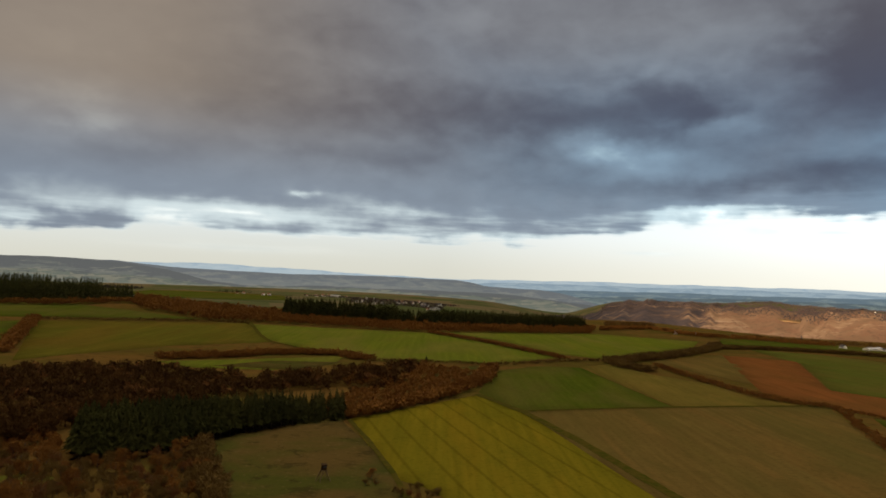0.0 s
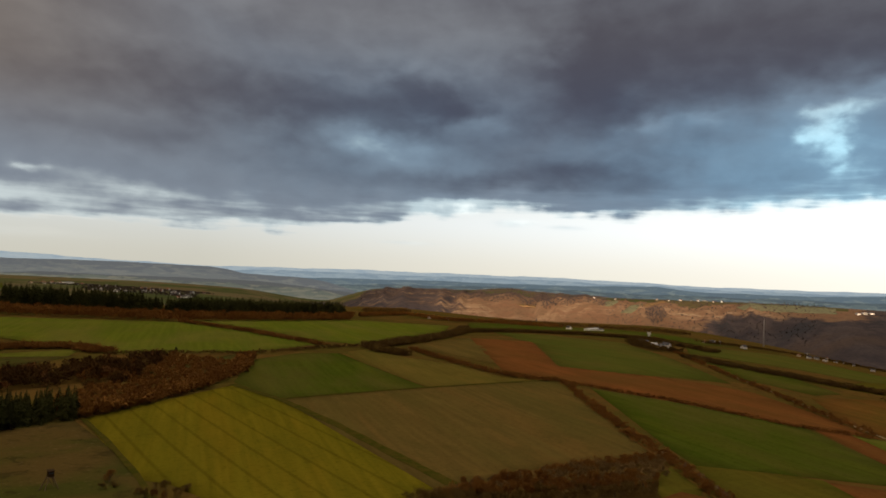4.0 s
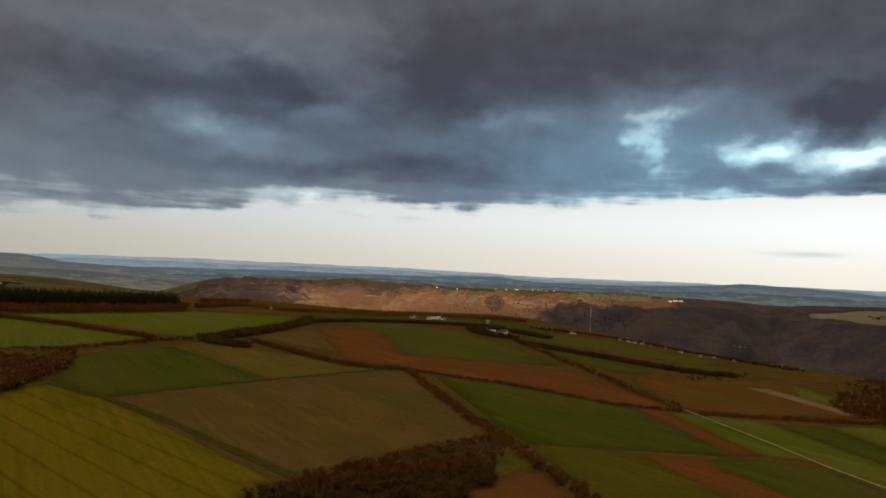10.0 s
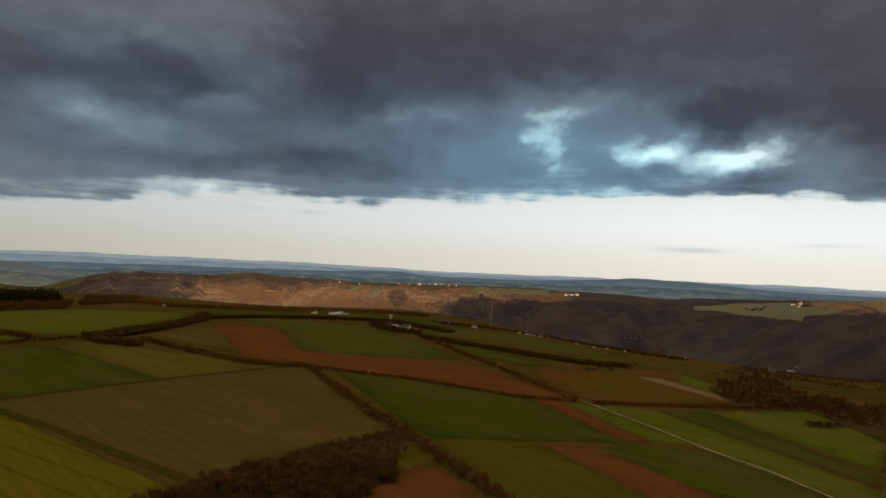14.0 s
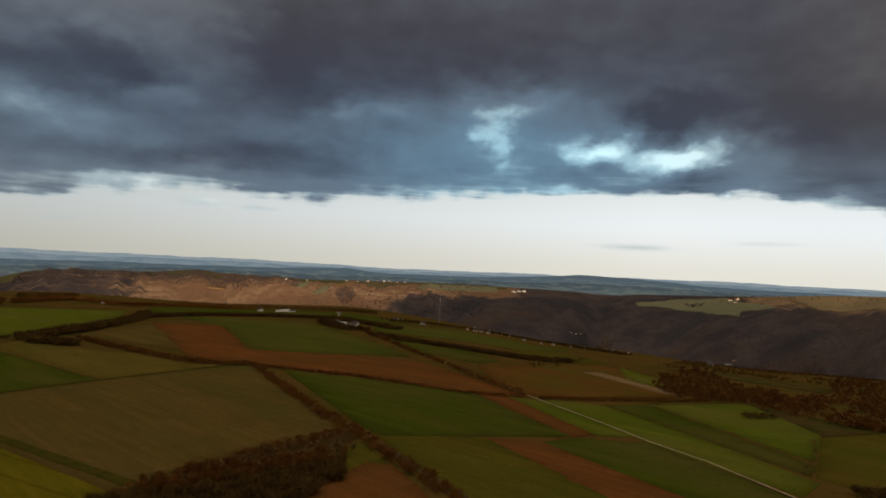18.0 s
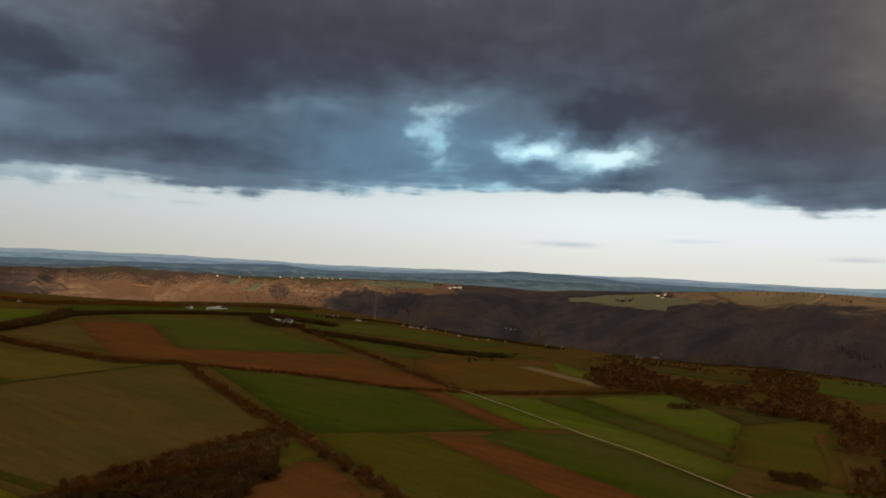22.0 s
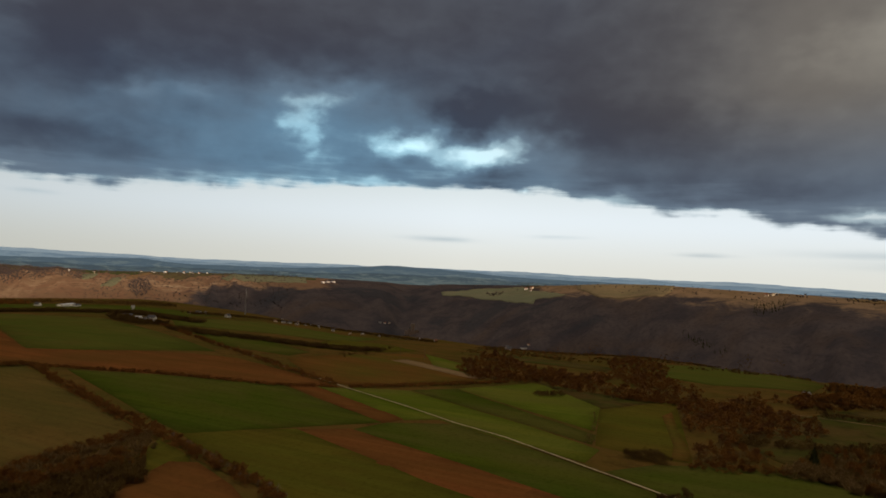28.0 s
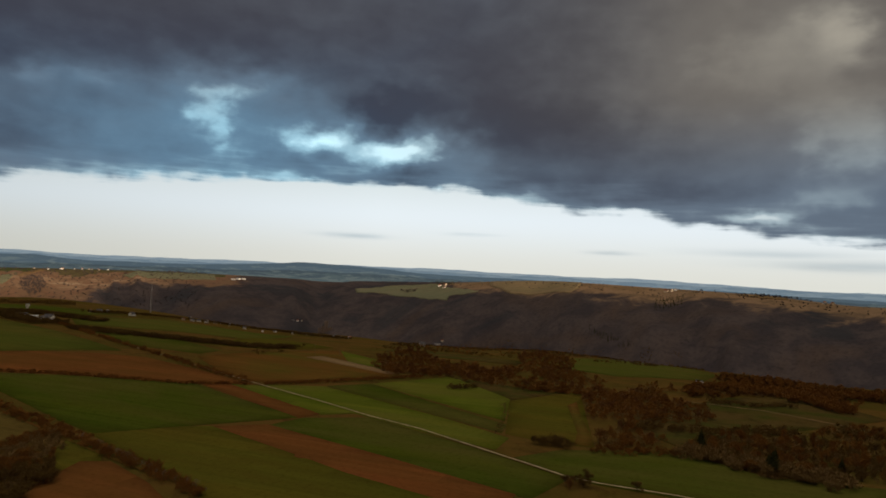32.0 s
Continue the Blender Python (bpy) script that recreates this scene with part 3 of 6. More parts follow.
def height(x, y):
    """Height of the land at x, y (arrays or numbers)."""
    x, y = np.asarray(x, float), np.asarray(y, float)
    r, deg = np.hypot(x, y), np.degrees(np.arctan2(x, y))
    rim, dale, crest = by_bearing(RIM_FAR, deg), by_bearing(DALE_FAR, deg), by_bearing(CREST_FAR, deg)
    rim_z, dale_z, crest_z = by_bearing(RIM_Z, deg), by_bearing(DALE_Z, deg), by_bearing(CREST_Z, deg)
    u = np.clip((r - 220) / (rim - 220), 0, 1)
    near = rim_z * (0.35 * u + 0.65 * u * u)
    down = near + (dale_z - rim_z) * eased((r - rim) / (dale - rim))
    v = np.clip((r - dale) / (crest - dale), 0, 1)
    z = np.where(r < dale, down, dale_z + (crest_z - dale_z) * (1 - (1 - v) ** 1.7))
    z = z + (-30 - 0.25 * crest_z) * eased((r - crest - 60) / 1300)
    # gullies and spurs on the valley sides, soft swells on the plateau
    side = eased((r - rim) / 200) * (1 - eased((r - crest + 250) / 300)) * eased((dale_z + 20) / -90.0)
    sunny = eased((48 - deg) / 5) * eased((deg - 11) / 3)
    lean = deg - 0.0016 * (r - 2400)
    ribs = 1 - np.abs(np.sin(np.radians(lean) * 86 + 0.9 * np.sin(lean * 0.9) + 0.5 * np.sin(r * 0.005)))
    fine = np.sin(np.radians(lean) * 300 + 1.3 * np.sin(lean * 1.7 + r * 0.003))
    broad = np.sin(np.radians(deg) * 27 + r * 0.002)
    spurs = 1 - np.abs(np.sin(np.radians(deg + 0.0022 * (r - 2000)) * 22 + 0.8 * np.sin(deg * 0.35)))
    below = 1 - eased((r - crest + 520) / 330)
    z = z + side * (sunny * (15 * ribs + 2.2 * fine + 11 * broad) + (1 - sunny) * (22 * spurs * below + 5 * ribs * below + 1.2 * fine + 6 * broad))
    z = z - 26 * np.exp(-(((deg - 57.0 - 0.0012 * (r - 2300)) / 1.2) ** 2)) * eased((r - dale) / 200) * (1 - eased((r - crest - 300) / 500))
    z = z - 13 * np.exp(-(((deg - 74.5 - 0.004 * (r - 1900)) / 1.6) ** 2)) * eased((r - dale) / 150) * (1 - eased((r - crest + 150) / 250))
    z = z - 15 * np.exp(-(((deg - 86.5 + 0.006 * (r - 1700)) / 1.5) ** 2)) * eased((r - dale) / 150) * (1 - eased((r - crest + 150) / 250))
    swell = eased((r - 240) / 300) * (1 - eased((r - rim) / 300))
    z = z + swell * 0.9 * (np.sin(x * 0.013 + 1) + np.sin(y * 0.011 + x * 0.006))
    # unseen mountain added behind the flight, shaped to block the low sun
    across, ahead = x * 0.8387 - y * 0.5446, x * 0.5446 + y * 0.8387
    z = z + (BACK_LOW + (BACK_HIGH - BACK_LOW) * eased((across - 90) / 520) - BACK_DIP * eased((across - 900) / 800) + 40 * eased((across - 1480) / 220) + 90 * eased((-across - 640) / 380)) * np.exp(-(((ahead + 1350) / 380) ** 2)) * eased((-ahead - 350) / 300)
    return z


def link_mesh(name, verts, faces, mats, parent=None, label="", smooth=False, index=None):
    """One mesh object from arrays of corners and faces."""
    data = bpy.data.meshes.new(name)
    data.from_pydata([tuple(v) for v in verts], [], [tuple(f) for f in faces])
    for mat in mats if isinstance(mats, (list, tuple)) else [mats]:
        data.materials.append(mat)
    if index is not None:
        data.polygons.foreach_set("material_index", np.asarray(index, np.int32))
    if smooth:
        data.polygons.foreach_set("use_smooth", np.ones(len(data.polygons), bool))
    data.update()
    ob = new(name, data)
    if parent is not None:
        ob.parent = parent
    if label:
        ob["label"] = label
    return ob


def part(name, bm, material, parent, label=""):
    data = bpy.data.meshes.new(name)
    bm.to_mesh(data)
    bm.free()
    data.materials.append(material)
    ob = new(name, data)
    ob.parent = parent
    if label:
        ob["label"] = label
    return ob


degs = np.concatenate([np.arange(-180, -60, 4.0), np.arange(-60, 125, 0.4), np.arange(125, 180, 4.0)])
rings = np.concatenate([[0.0, 25, 50, 80, 110], np.geomspace(130, 4950, 230)])
DEG, RING = np.meshgrid(np.radians(degs), rings, indexing="ij")
GX, GY = RING * np.sin(DEG), RING * np.cos(DEG)
GZ = height(GX, GY)
na, nr = len(degs), len(rings)
ia, ir = np.meshgrid(np.arange(na), np.arange(1, nr - 1), indexing="ij")
ib = (ia + 1) % na
quads = np.stack([ia * nr + ir, ia * nr + ir + 1, ib * nr + ir + 1, ib * nr + ir], -1).reshape(-1, 4)
mid_r = ((rings[1:-1] + rings[2:]) / 2)[None, :] * np.ones((na, 1))
mid_d = (degs + 0.2)[:, None] * np.ones((1, nr - 2))
rim, crest = by_bearing(RIM_FAR, mid_d), by_bearing(CREST_FAR, mid_d)
wavy = 40 * np.sin(mid_d * 0.9) + 25 * np.sin(mid_d * 2.3 + 1)
zone = np.zeros(mid_r.shape, int)
zone[(mid_r > rim + 60 + wavy)] = 1
zone[(mid_r > rim + 60) & (mid_d > 10.5) & (mid_d < 54)] = 2
zone[(mid_r > crest - 130 + wavy * 0.6) & (mid_d < 50)] = 3
zone[(mid_d < 4 + 0.002 * mid_r) & (mid_r > rim + 60)] = 3
fan = [(a * nr, a * nr + 1, ((a + 1) % na) * nr + 1) for a in range(na)]
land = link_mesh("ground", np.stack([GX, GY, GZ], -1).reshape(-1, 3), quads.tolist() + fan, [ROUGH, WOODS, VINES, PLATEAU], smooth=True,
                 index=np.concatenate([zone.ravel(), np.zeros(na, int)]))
full_d = np.degrees(DEG)
openness = eased((RING - by_bearing(CREST_FAR, full_d) + 330) / 330) * eased((full_d - 66) / 4)
land.data.attributes.new("open_land", "FLOAT", "POINT").data.foreach_set("value", openness.astype(np.float32).ravel())
upper = eased((RING - by_bearing(DALE_FAR, full_d)) / (by_bearing(CREST_FAR, full_d) - by_bearing(DALE_FAR, full_d)) * 2.2 - 1.1)
# woods begin near the shade line; their dark colour also deepens that shade
wooded = np.maximum(eased((full_d - 37.5) / 5.5) * (1 - 0.75 * eased((RING - by_bearing(CREST_FAR, full_d) + 420) / 200) * (1 - eased((full_d - 49) / 4.5))), np.maximum(0.95 * upper * eased((37 - full_d) / 8), 0.72 * eased((27 - full_d) / 9)))
land.data.attributes.new("wooded", "FLOAT", "POINT").data.foreach_set("value", wooded.astype(np.float32).ravel())
tagged(land, "rolling farmland plateau falling to a deep wooded valley", "ground", kind="structure")

# ranges far behind the valley, their haze painted into glowing colours


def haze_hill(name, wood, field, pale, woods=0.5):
    """Distant country: woods on the heights, strips of fields between them, with haze painted in."""
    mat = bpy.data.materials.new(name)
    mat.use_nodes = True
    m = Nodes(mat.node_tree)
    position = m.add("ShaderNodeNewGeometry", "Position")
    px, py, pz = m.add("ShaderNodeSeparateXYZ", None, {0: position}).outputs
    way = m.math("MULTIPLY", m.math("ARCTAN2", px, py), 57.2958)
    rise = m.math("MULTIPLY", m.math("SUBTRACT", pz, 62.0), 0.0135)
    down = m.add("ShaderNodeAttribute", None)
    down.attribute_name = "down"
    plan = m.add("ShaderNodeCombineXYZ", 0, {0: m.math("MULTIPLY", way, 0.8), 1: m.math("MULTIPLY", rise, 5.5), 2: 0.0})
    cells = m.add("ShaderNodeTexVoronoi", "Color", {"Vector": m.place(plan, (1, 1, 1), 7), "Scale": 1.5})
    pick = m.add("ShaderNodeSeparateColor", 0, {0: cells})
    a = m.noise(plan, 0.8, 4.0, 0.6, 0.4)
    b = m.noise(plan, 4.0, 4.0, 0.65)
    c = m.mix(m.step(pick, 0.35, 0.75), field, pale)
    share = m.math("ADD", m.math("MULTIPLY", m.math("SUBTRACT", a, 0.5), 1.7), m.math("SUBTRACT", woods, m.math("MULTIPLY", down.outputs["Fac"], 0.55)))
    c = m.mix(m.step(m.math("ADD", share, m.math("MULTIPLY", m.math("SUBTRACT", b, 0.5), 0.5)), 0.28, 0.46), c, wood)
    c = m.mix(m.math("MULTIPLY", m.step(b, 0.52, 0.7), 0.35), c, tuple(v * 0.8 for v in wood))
    # the hazed colours glow by themselves, with no lamp behind them
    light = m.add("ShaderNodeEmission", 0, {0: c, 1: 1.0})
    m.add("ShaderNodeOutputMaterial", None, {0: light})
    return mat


def range_of_hills(far, deep, rises, mat, label, seed, rough=0.03):
    """A long ridge round the view; rises: bearing and angle of its crest as seen from the flight."""
    rng = np.random.RandomState(seed)
    az = np.arange(-75, 135, 0.25)
    top = np.interp(az, [r[0] for r in rises], [r[1] for r in rises])
    k = np.array([0.15, 0.2, 0.3, 0.2, 0.15])
    top = np.convolve(np.pad(top, 2, mode="edge"), k, "valid")
    for f in (0.35, 0.8, 1.9, 4.0):
        top = top + rough / f ** 0.6 * np.sin(az * f + rng.rand() * 6)
    levels = [(-deep * 0.5, -2.6), (-deep * 0.42, -1.8), (-deep * 0.35, -1.2), (-deep * 0.27, -0.8), (-deep * 0.2, -0.5), (-deep * 0.13, -0.26), (-deep * 0.06, -0.1), (0, 0.0), (deep * 0.2, -0.1), (deep * 0.4, -1.5)]
    verts, faces = [], []
    for i, a in enumerate(az):
        for off, less in levels:
            r = far + off
            z = 62 + r * math.tan(radians(top[i] + less))
            verts.append((r * math.sin(radians(a)), r * math.cos(radians(a)), z))
    w = len(levels)
    for i in range(len(az) - 1):
        for j in range(w - 1):
            faces.append((i * w + j, i * w + j + 1, (i + 1) * w + j + 1, (i + 1) * w + j))
    ob = link_mesh("backdrop", verts, faces, mat, smooth=True)
    down = np.tile([min(1.0, -less) for _, less in levels], len(az))
    ob.data.attributes.new("down", "FLOAT", "POINT").data.foreach_set("value", down.astype(np.float32))
    return tagged(ob, label, "hills", kind="structure")


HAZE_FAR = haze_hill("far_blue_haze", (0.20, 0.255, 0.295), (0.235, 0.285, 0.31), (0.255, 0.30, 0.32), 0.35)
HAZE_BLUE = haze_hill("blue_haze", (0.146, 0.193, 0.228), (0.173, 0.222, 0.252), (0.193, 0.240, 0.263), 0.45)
HAZE_MID = haze_hill("blue_grey_haze_hills", (0.075, 0.103, 0.122), (0.094, 0.123, 0.133), (0.117, 0.144, 0.145), 0.6)
HAZE_NEAR = haze_hill("grey_haze_wooded_hills", (0.068, 0.071, 0.070), (0.086, 0.091, 0.082), (0.108, 0.109, 0.092), 0.75)
HAZE_SOFT = haze_hill("soft_grey_haze_hills", (0.084, 0.091, 0.095), (0.099, 0.107, 0.104), (0.117, 0.121, 0.112), 0.6)
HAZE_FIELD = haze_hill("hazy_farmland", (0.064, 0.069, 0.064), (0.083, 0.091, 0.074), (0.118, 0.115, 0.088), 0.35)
HAZE_LOW = haze_hill("haze_dimmed_farmland", (0.056, 0.073, 0.082), (0.075, 0.096, 0.096), (0.103, 0.123, 0.115), 0.5)
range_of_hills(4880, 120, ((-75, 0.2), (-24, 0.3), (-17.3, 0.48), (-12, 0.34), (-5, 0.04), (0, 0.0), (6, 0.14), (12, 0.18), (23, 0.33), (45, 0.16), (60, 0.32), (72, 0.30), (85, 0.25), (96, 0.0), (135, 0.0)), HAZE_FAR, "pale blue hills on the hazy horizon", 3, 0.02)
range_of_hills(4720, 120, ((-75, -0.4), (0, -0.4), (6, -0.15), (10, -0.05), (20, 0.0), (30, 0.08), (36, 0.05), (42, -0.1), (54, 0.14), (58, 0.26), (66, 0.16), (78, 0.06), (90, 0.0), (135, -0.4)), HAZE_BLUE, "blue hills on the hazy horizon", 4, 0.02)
range_of_hills(4540, 140, ((-75, -0.9), (0, -0.8), (12, -0.5), (24, -0.35), (33, -0.18), (37, -0.05), (40, -0.3), (50, -0.12), (54, 0.16), (55.0, 0.30), (56, 0.34), (62, 0.20), (66, -0.10), (80, -0.3), (135, -0.8)), HAZE_MID, "wooded hills behind the valley in painted blue-grey haze", 5, 0.015)
range_of_hills(4350, 160, ((-75, -1.5), (8, -1.2), (16, -0.8), (30, -0.62), (44, -0.6), (56, -0.30), (62, -0.40), (70, -0.45), (80, -0.6), (135, -1.0)), HAZE_LOW, "farmland beyond the valley's crest in painted haze", 6, 0.025)
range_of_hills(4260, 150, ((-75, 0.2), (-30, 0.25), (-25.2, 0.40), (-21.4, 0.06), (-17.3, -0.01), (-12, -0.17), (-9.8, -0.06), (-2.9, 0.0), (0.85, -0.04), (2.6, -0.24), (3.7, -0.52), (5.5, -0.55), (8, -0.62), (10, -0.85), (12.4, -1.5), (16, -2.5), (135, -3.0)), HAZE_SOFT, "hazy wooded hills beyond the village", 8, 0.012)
range_of_hills(4120, 150, ((-75, 0.4), (-32.5, 0.37), (-29, 0.47), (-26.5, 0.36), (-25, 0.30), (-21.6, -0.08), (-18.3, -0.95), (-15, -1.25), (-10, -1.0), (-3, -1.0), (4, -1.05), (8, -1.3), (12, -1.6), (16, -2.6), (135, -3.2)), HAZE_NEAR, "wooded hill beyond the village in painted grey haze", 9, 0.015)
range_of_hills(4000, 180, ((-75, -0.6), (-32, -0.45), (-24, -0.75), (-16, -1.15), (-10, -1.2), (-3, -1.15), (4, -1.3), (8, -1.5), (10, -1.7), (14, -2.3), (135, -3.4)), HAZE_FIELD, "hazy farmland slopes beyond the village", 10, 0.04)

# ---------------------------------------------------------------- fields


def drape(name, corners, mat, label, category="field", cell=25.0, lift=0.3, kind="structure"):
    """A sheet over the land with the given corners in plan, its edges a little out into the verge."""
    cx, cy = sum(c[0] for c in corners) / len(corners), sum(c[1] for c in corners) / len(corners)
    corners = [(x + 1.6 * (x - cx) / math.hypot(x - cx, y - cy), y + 1.6 * (y - cy) / math.hypot(x - cx, y - cy)) for x, y in corners]
    bm = bmesh.new()
    bm.faces.new([bm.verts.new((x, y, 0)) for x, y in corners])
    xs, ys = [c[0] for c in corners], [c[1] for c in corners]
    reach = math.hypot(sum(xs) / len(xs), sum(ys) / len(ys))
    cell = max(12.0, cell * reach / 500)
    for axis, low, high in ((0, min(xs), max(xs)), (1, min(ys), max(ys))):
        for k in range(1, int((high - low) / cell) + 1):
            co = Vector((low + k * cell if axis == 0 else 0, low + k * cell if axis == 1 else 0, 0))
            no = Vector((1, 0, 0) if axis == 0 else (0, 1, 0))
            bmesh.ops.bisect_plane(bm, geom=bm.verts[:] + bm.edges[:] + bm.faces[:], plane_co=co, plane_no=no)
    bmesh.ops.triangulate(bm, faces=bm.faces[:])
    for v in bm.verts:
        r = math.hypot(v.co.x, v.co.y)
        v.co.z = float(height(v.co.x, v.co.y)) + lift + 0.0003 * r
    bmesh.ops.recalc_face_normals(bm, faces=bm.faces[:])
    if sum(f.normal.z for f in bm.faces) < 0:
        bmesh.ops.reverse_faces(bm, faces=bm.faces[:])
    for f in bm.faces:
        f.smooth = True
    hem = bmesh.ops.extrude_edge_only(bm, edges=[e for e in bm.edges if e.is_boundary])
    for v in hem["geom"]:
        if isinstance(v, bmesh.types.BMVert):
            v.co.z -= 1.2
    data = bpy.data.meshes.new(name)
    bm.to_mesh(data)
    bm.free()
    data.materials.append(mat)
    return tagged(new(name, data), label, category, kind=kind)


def along(points, step):
    """Points every step metres along a line, with the way at each."""
    out = []
    for (x0, y0), (x1, y1) in zip(points, points[1:]):
        d = math.hypot(x1 - x0, y1 - y0)
        for k in range(max(1, int(d / step))):
            u = k * step / d
            out.append((x0 + u * (x1 - x0), y0 + u * (y1 - y0), (x1 - x0) / d, (y1 - y0) / d))
    x0, y0 = points[-2]
    x1, y1 = points[-1]
    d = math.hypot(x1 - x0, y1 - y0)
    return out + [(x1, y1, (x1 - x0) / d, (y1 - y0) / d)]


def lane(name, points, width, mat, label, lift=0.45, category="track"):
    verts, faces = [], []
    for i, (x, y, wx, wy) in enumerate(along(points, 8.0)):
        wob = 0.12 * width * math.sin(i * 1.7)
        for s in (-0.5, 0.5):
            px, py = x - wy * s * (width + wob), y + wx * s * (width + wob)
            verts.append((px, py, float(height(px, py)) + lift + 0.0003 * math.hypot(px, py)))
        if i:
            faces.append((2 * i - 2, 2 * i - 1, 2 * i + 1, 2 * i))
    return tagged(link_mesh(name, verts, faces, mat), label, category, kind="structure")


def meadow(m, position):
    """Old grass: green and brown blotches, dark tussocks, pale dead stalks."""
    a = m.noise(position, 0.022, 3.0, 0.55, 0.6)
    b = m.noise(position, 0.10, 5.0, 0.66, 0.5)
    d = m.noise(position, 0.5, 4.0, 0.65)
    c = m.mix(m.step(a, 0.40, 0.60), (0.042, 0.044, 0.009), (0.068, 0.046, 0.014))
    c = m.mix(m.math("MULTIPLY", m.step(b, 0.52, 0.66), 0.7), c, (0.026, 0.021, 0.007))
    c = m.mix(m.math("MULTIPLY", m.step(d, 0.54, 0.70), 0.55), c, (0.030, 0.026, 0.010))
    c = m.mix(m.math("MULTIPLY", m.math("SUBTRACT", 1.0, m.step(d, 0.30, 0.42)), 0.4), c, (0.12, 0.086, 0.034))
    return c, d, 0.3


MEADOW = surface("brown_meadow", meadow)
PALE_WHEAT = crop("thin_winter_wheat", (0.054, 0.063, 0.010), (0.068, 0.076, 0.013), (0.084, 0.068, 0.016), -23, 0, 0.7)
drape("field", [(-36, 298), (22, 376), (41, 328), (73, 197), (46, 178), (11, 188), (-2, 210), (-11, 217)], MUSTARD, "yellow-green mustard field with tramlines", lift=0.06)
drape("field", [(24, 389), (41, 338), (125, 372), (106, 522), (72, 516), (43, 483), (36, 455)], WHEAT, "dark green winter wheat field", lift=0.07)
drape("field", [(108, 527), (138, 556), (154, 511), (183, 478), (194, 421), (214, 410), (129, 372)], STUBBLE, "pale stubble field beside a hedge", lift=0.09)
drape("field", [(43, 335), (200, 402), (233, 403), (160, 216), (129, 212), (94, 203), (70, 189)], OLIVE, "olive-brown stubble field with faint rows", lift=0.10)
drape("field", [(-635, 759), (-494, 780), (-417, 792), (-251, 742), (-405, 642), (-490, 588)], WHEAT, "dark green winter wheat field", lift=0.12)
drape("field", [(-363, 628), (-203, 734), (-144, 590), (-205, 531), (-243, 444), (-252, 415)], GREENISH, "thin green stubble field with faint rows", lift=0.14)
drape("field", [(-431, 518), (-371, 621), (-297, 469), (-286, 346)], WHEAT, "dark green winter wheat field", lift=0.15)
drape("field", [(-199, 730), (-5, 757), (104, 589), (40, 522), (-52, 507), (-130, 588), (-159, 623)], BRIGHT, "bright green grass field", lift=0.06)
drape("field", [(-179, 447), (-70, 524), (-73, 486), (-104, 436), (-154, 429)], BRIGHT, "bright green grass field", lift=0.07)
drape("field", [(4, 792), (219, 972), (355, 958), (312, 859), (147, 589), (138, 595), (105, 619), (70, 709)], BRIGHT, "bright green grass field", lift=0.09)
drape("field", [(-26, 382), (6, 476), (39, 518), (32, 459), (2, 381)], MEADOW, "rough brownish meadow", lift=0.10)
drape("field", [(182, 600), (306, 754), (293, 687), (238, 480), (221, 493)], OLIVE, "olive-brown stubble field with faint rows", lift=0.12)
drape("field", [(307, 754), (373, 727), (310, 578), (272, 485), (302, 440), (337, 394), (348, 363), (331, 303), (305, 240), (278, 267), (263, 317), (245, 362), (233, 407), (210, 446), (247, 571)], PLOUGH, "reddish-brown ploughed field", lift=0.14)
drape("field", [(391, 877), (458, 839), (495, 726), (410, 518), (362, 399), (297, 444), (271, 481), (367, 704)], PALE_WHEAT, "dark green winter wheat field", lift=0.15)
drape("field", [(585, 720), (763, 738), (798, 553), (572, 439), (547, 512), (493, 599)], PALE_WHEAT, "bright green grass field", lift=0.06)
drape("field", [(443, 517), (473, 472), (432, 369), (398, 360), (395, 421)], WHEAT, "dark green winter wheat field", lift=0.07)
drape("field", [(385, 348), (453, 348), (536, 324), (487, 260), (415, 206), (367, 218), (317, 237), (318, 261)], PLOUGH_DRY, "brown ploughed field with some regrowth", lift=0.09)
drape("field", [(457, 304), (474, 300), (428, 208), (414, 213)], SAND, "strip of pale bare soil", lift=0.20)
drape("field", [(535, 320), (492, 261), (439, 227), (460, 268)], BRIGHT, "bright green grass field", lift=0.20)
drape("field", [(233, 371), (256, 320), (280, 259), (251, 199), (236, 162), (169, 201), (178, 229)], WHEAT, "dark green winter wheat field", lift=0.14)
drape("field", [(285, 258), (294, 245), (248, 160), (235, 162)], PLOUGH, "reddish-brown ploughed field", lift=0.20)
drape("field", [(295, 245), (301, 229), (261, 147), (247, 159)], BRIGHT, "bright green grass field", lift=0.20)
drape("field", [(214, 160), (235, 158), (252, 137), (230, 94), (203, 43), (179, 48), (186, 76)], WHEAT, "dark green winter wheat field", lift=0.07)
drape("field", [(200, 175), (215, 161), (187, 77), (180, 53), (167, 53), (164, 67), (173, 105)], PLOUGH, "reddish-brown ploughed field", lift=0.09)
drape("field", [(170, 207), (200, 176), (172, 104), (164, 68), (152, 61), (127, 104), (145, 143)], GREENISH, "thin green stubble field with faint rows", lift=0.10)
drape("field", [(109, 160), (140, 173), (144, 166), (135, 144), (126, 127), (104, 155)], PLOUGH, "brown ploughed field with some regrowth", lift=0.20)
drape("field", [(306, 234), (324, 204), (272, 112), (249, 76), (227, 74), (236, 97), (256, 140)], BRIGHT, "bright green grass field", lift=0.14)
drape("field", [(327, 204), (355, 191), (275, 85), (257, 81), (277, 114)], WHEAT, "dark green strip of winter wheat", lift=0.15)
drape("field", [(359, 191), (430, 174), (394, 118), (285, 88)], BRIGHT, "bright green grass field", lift=0.06)
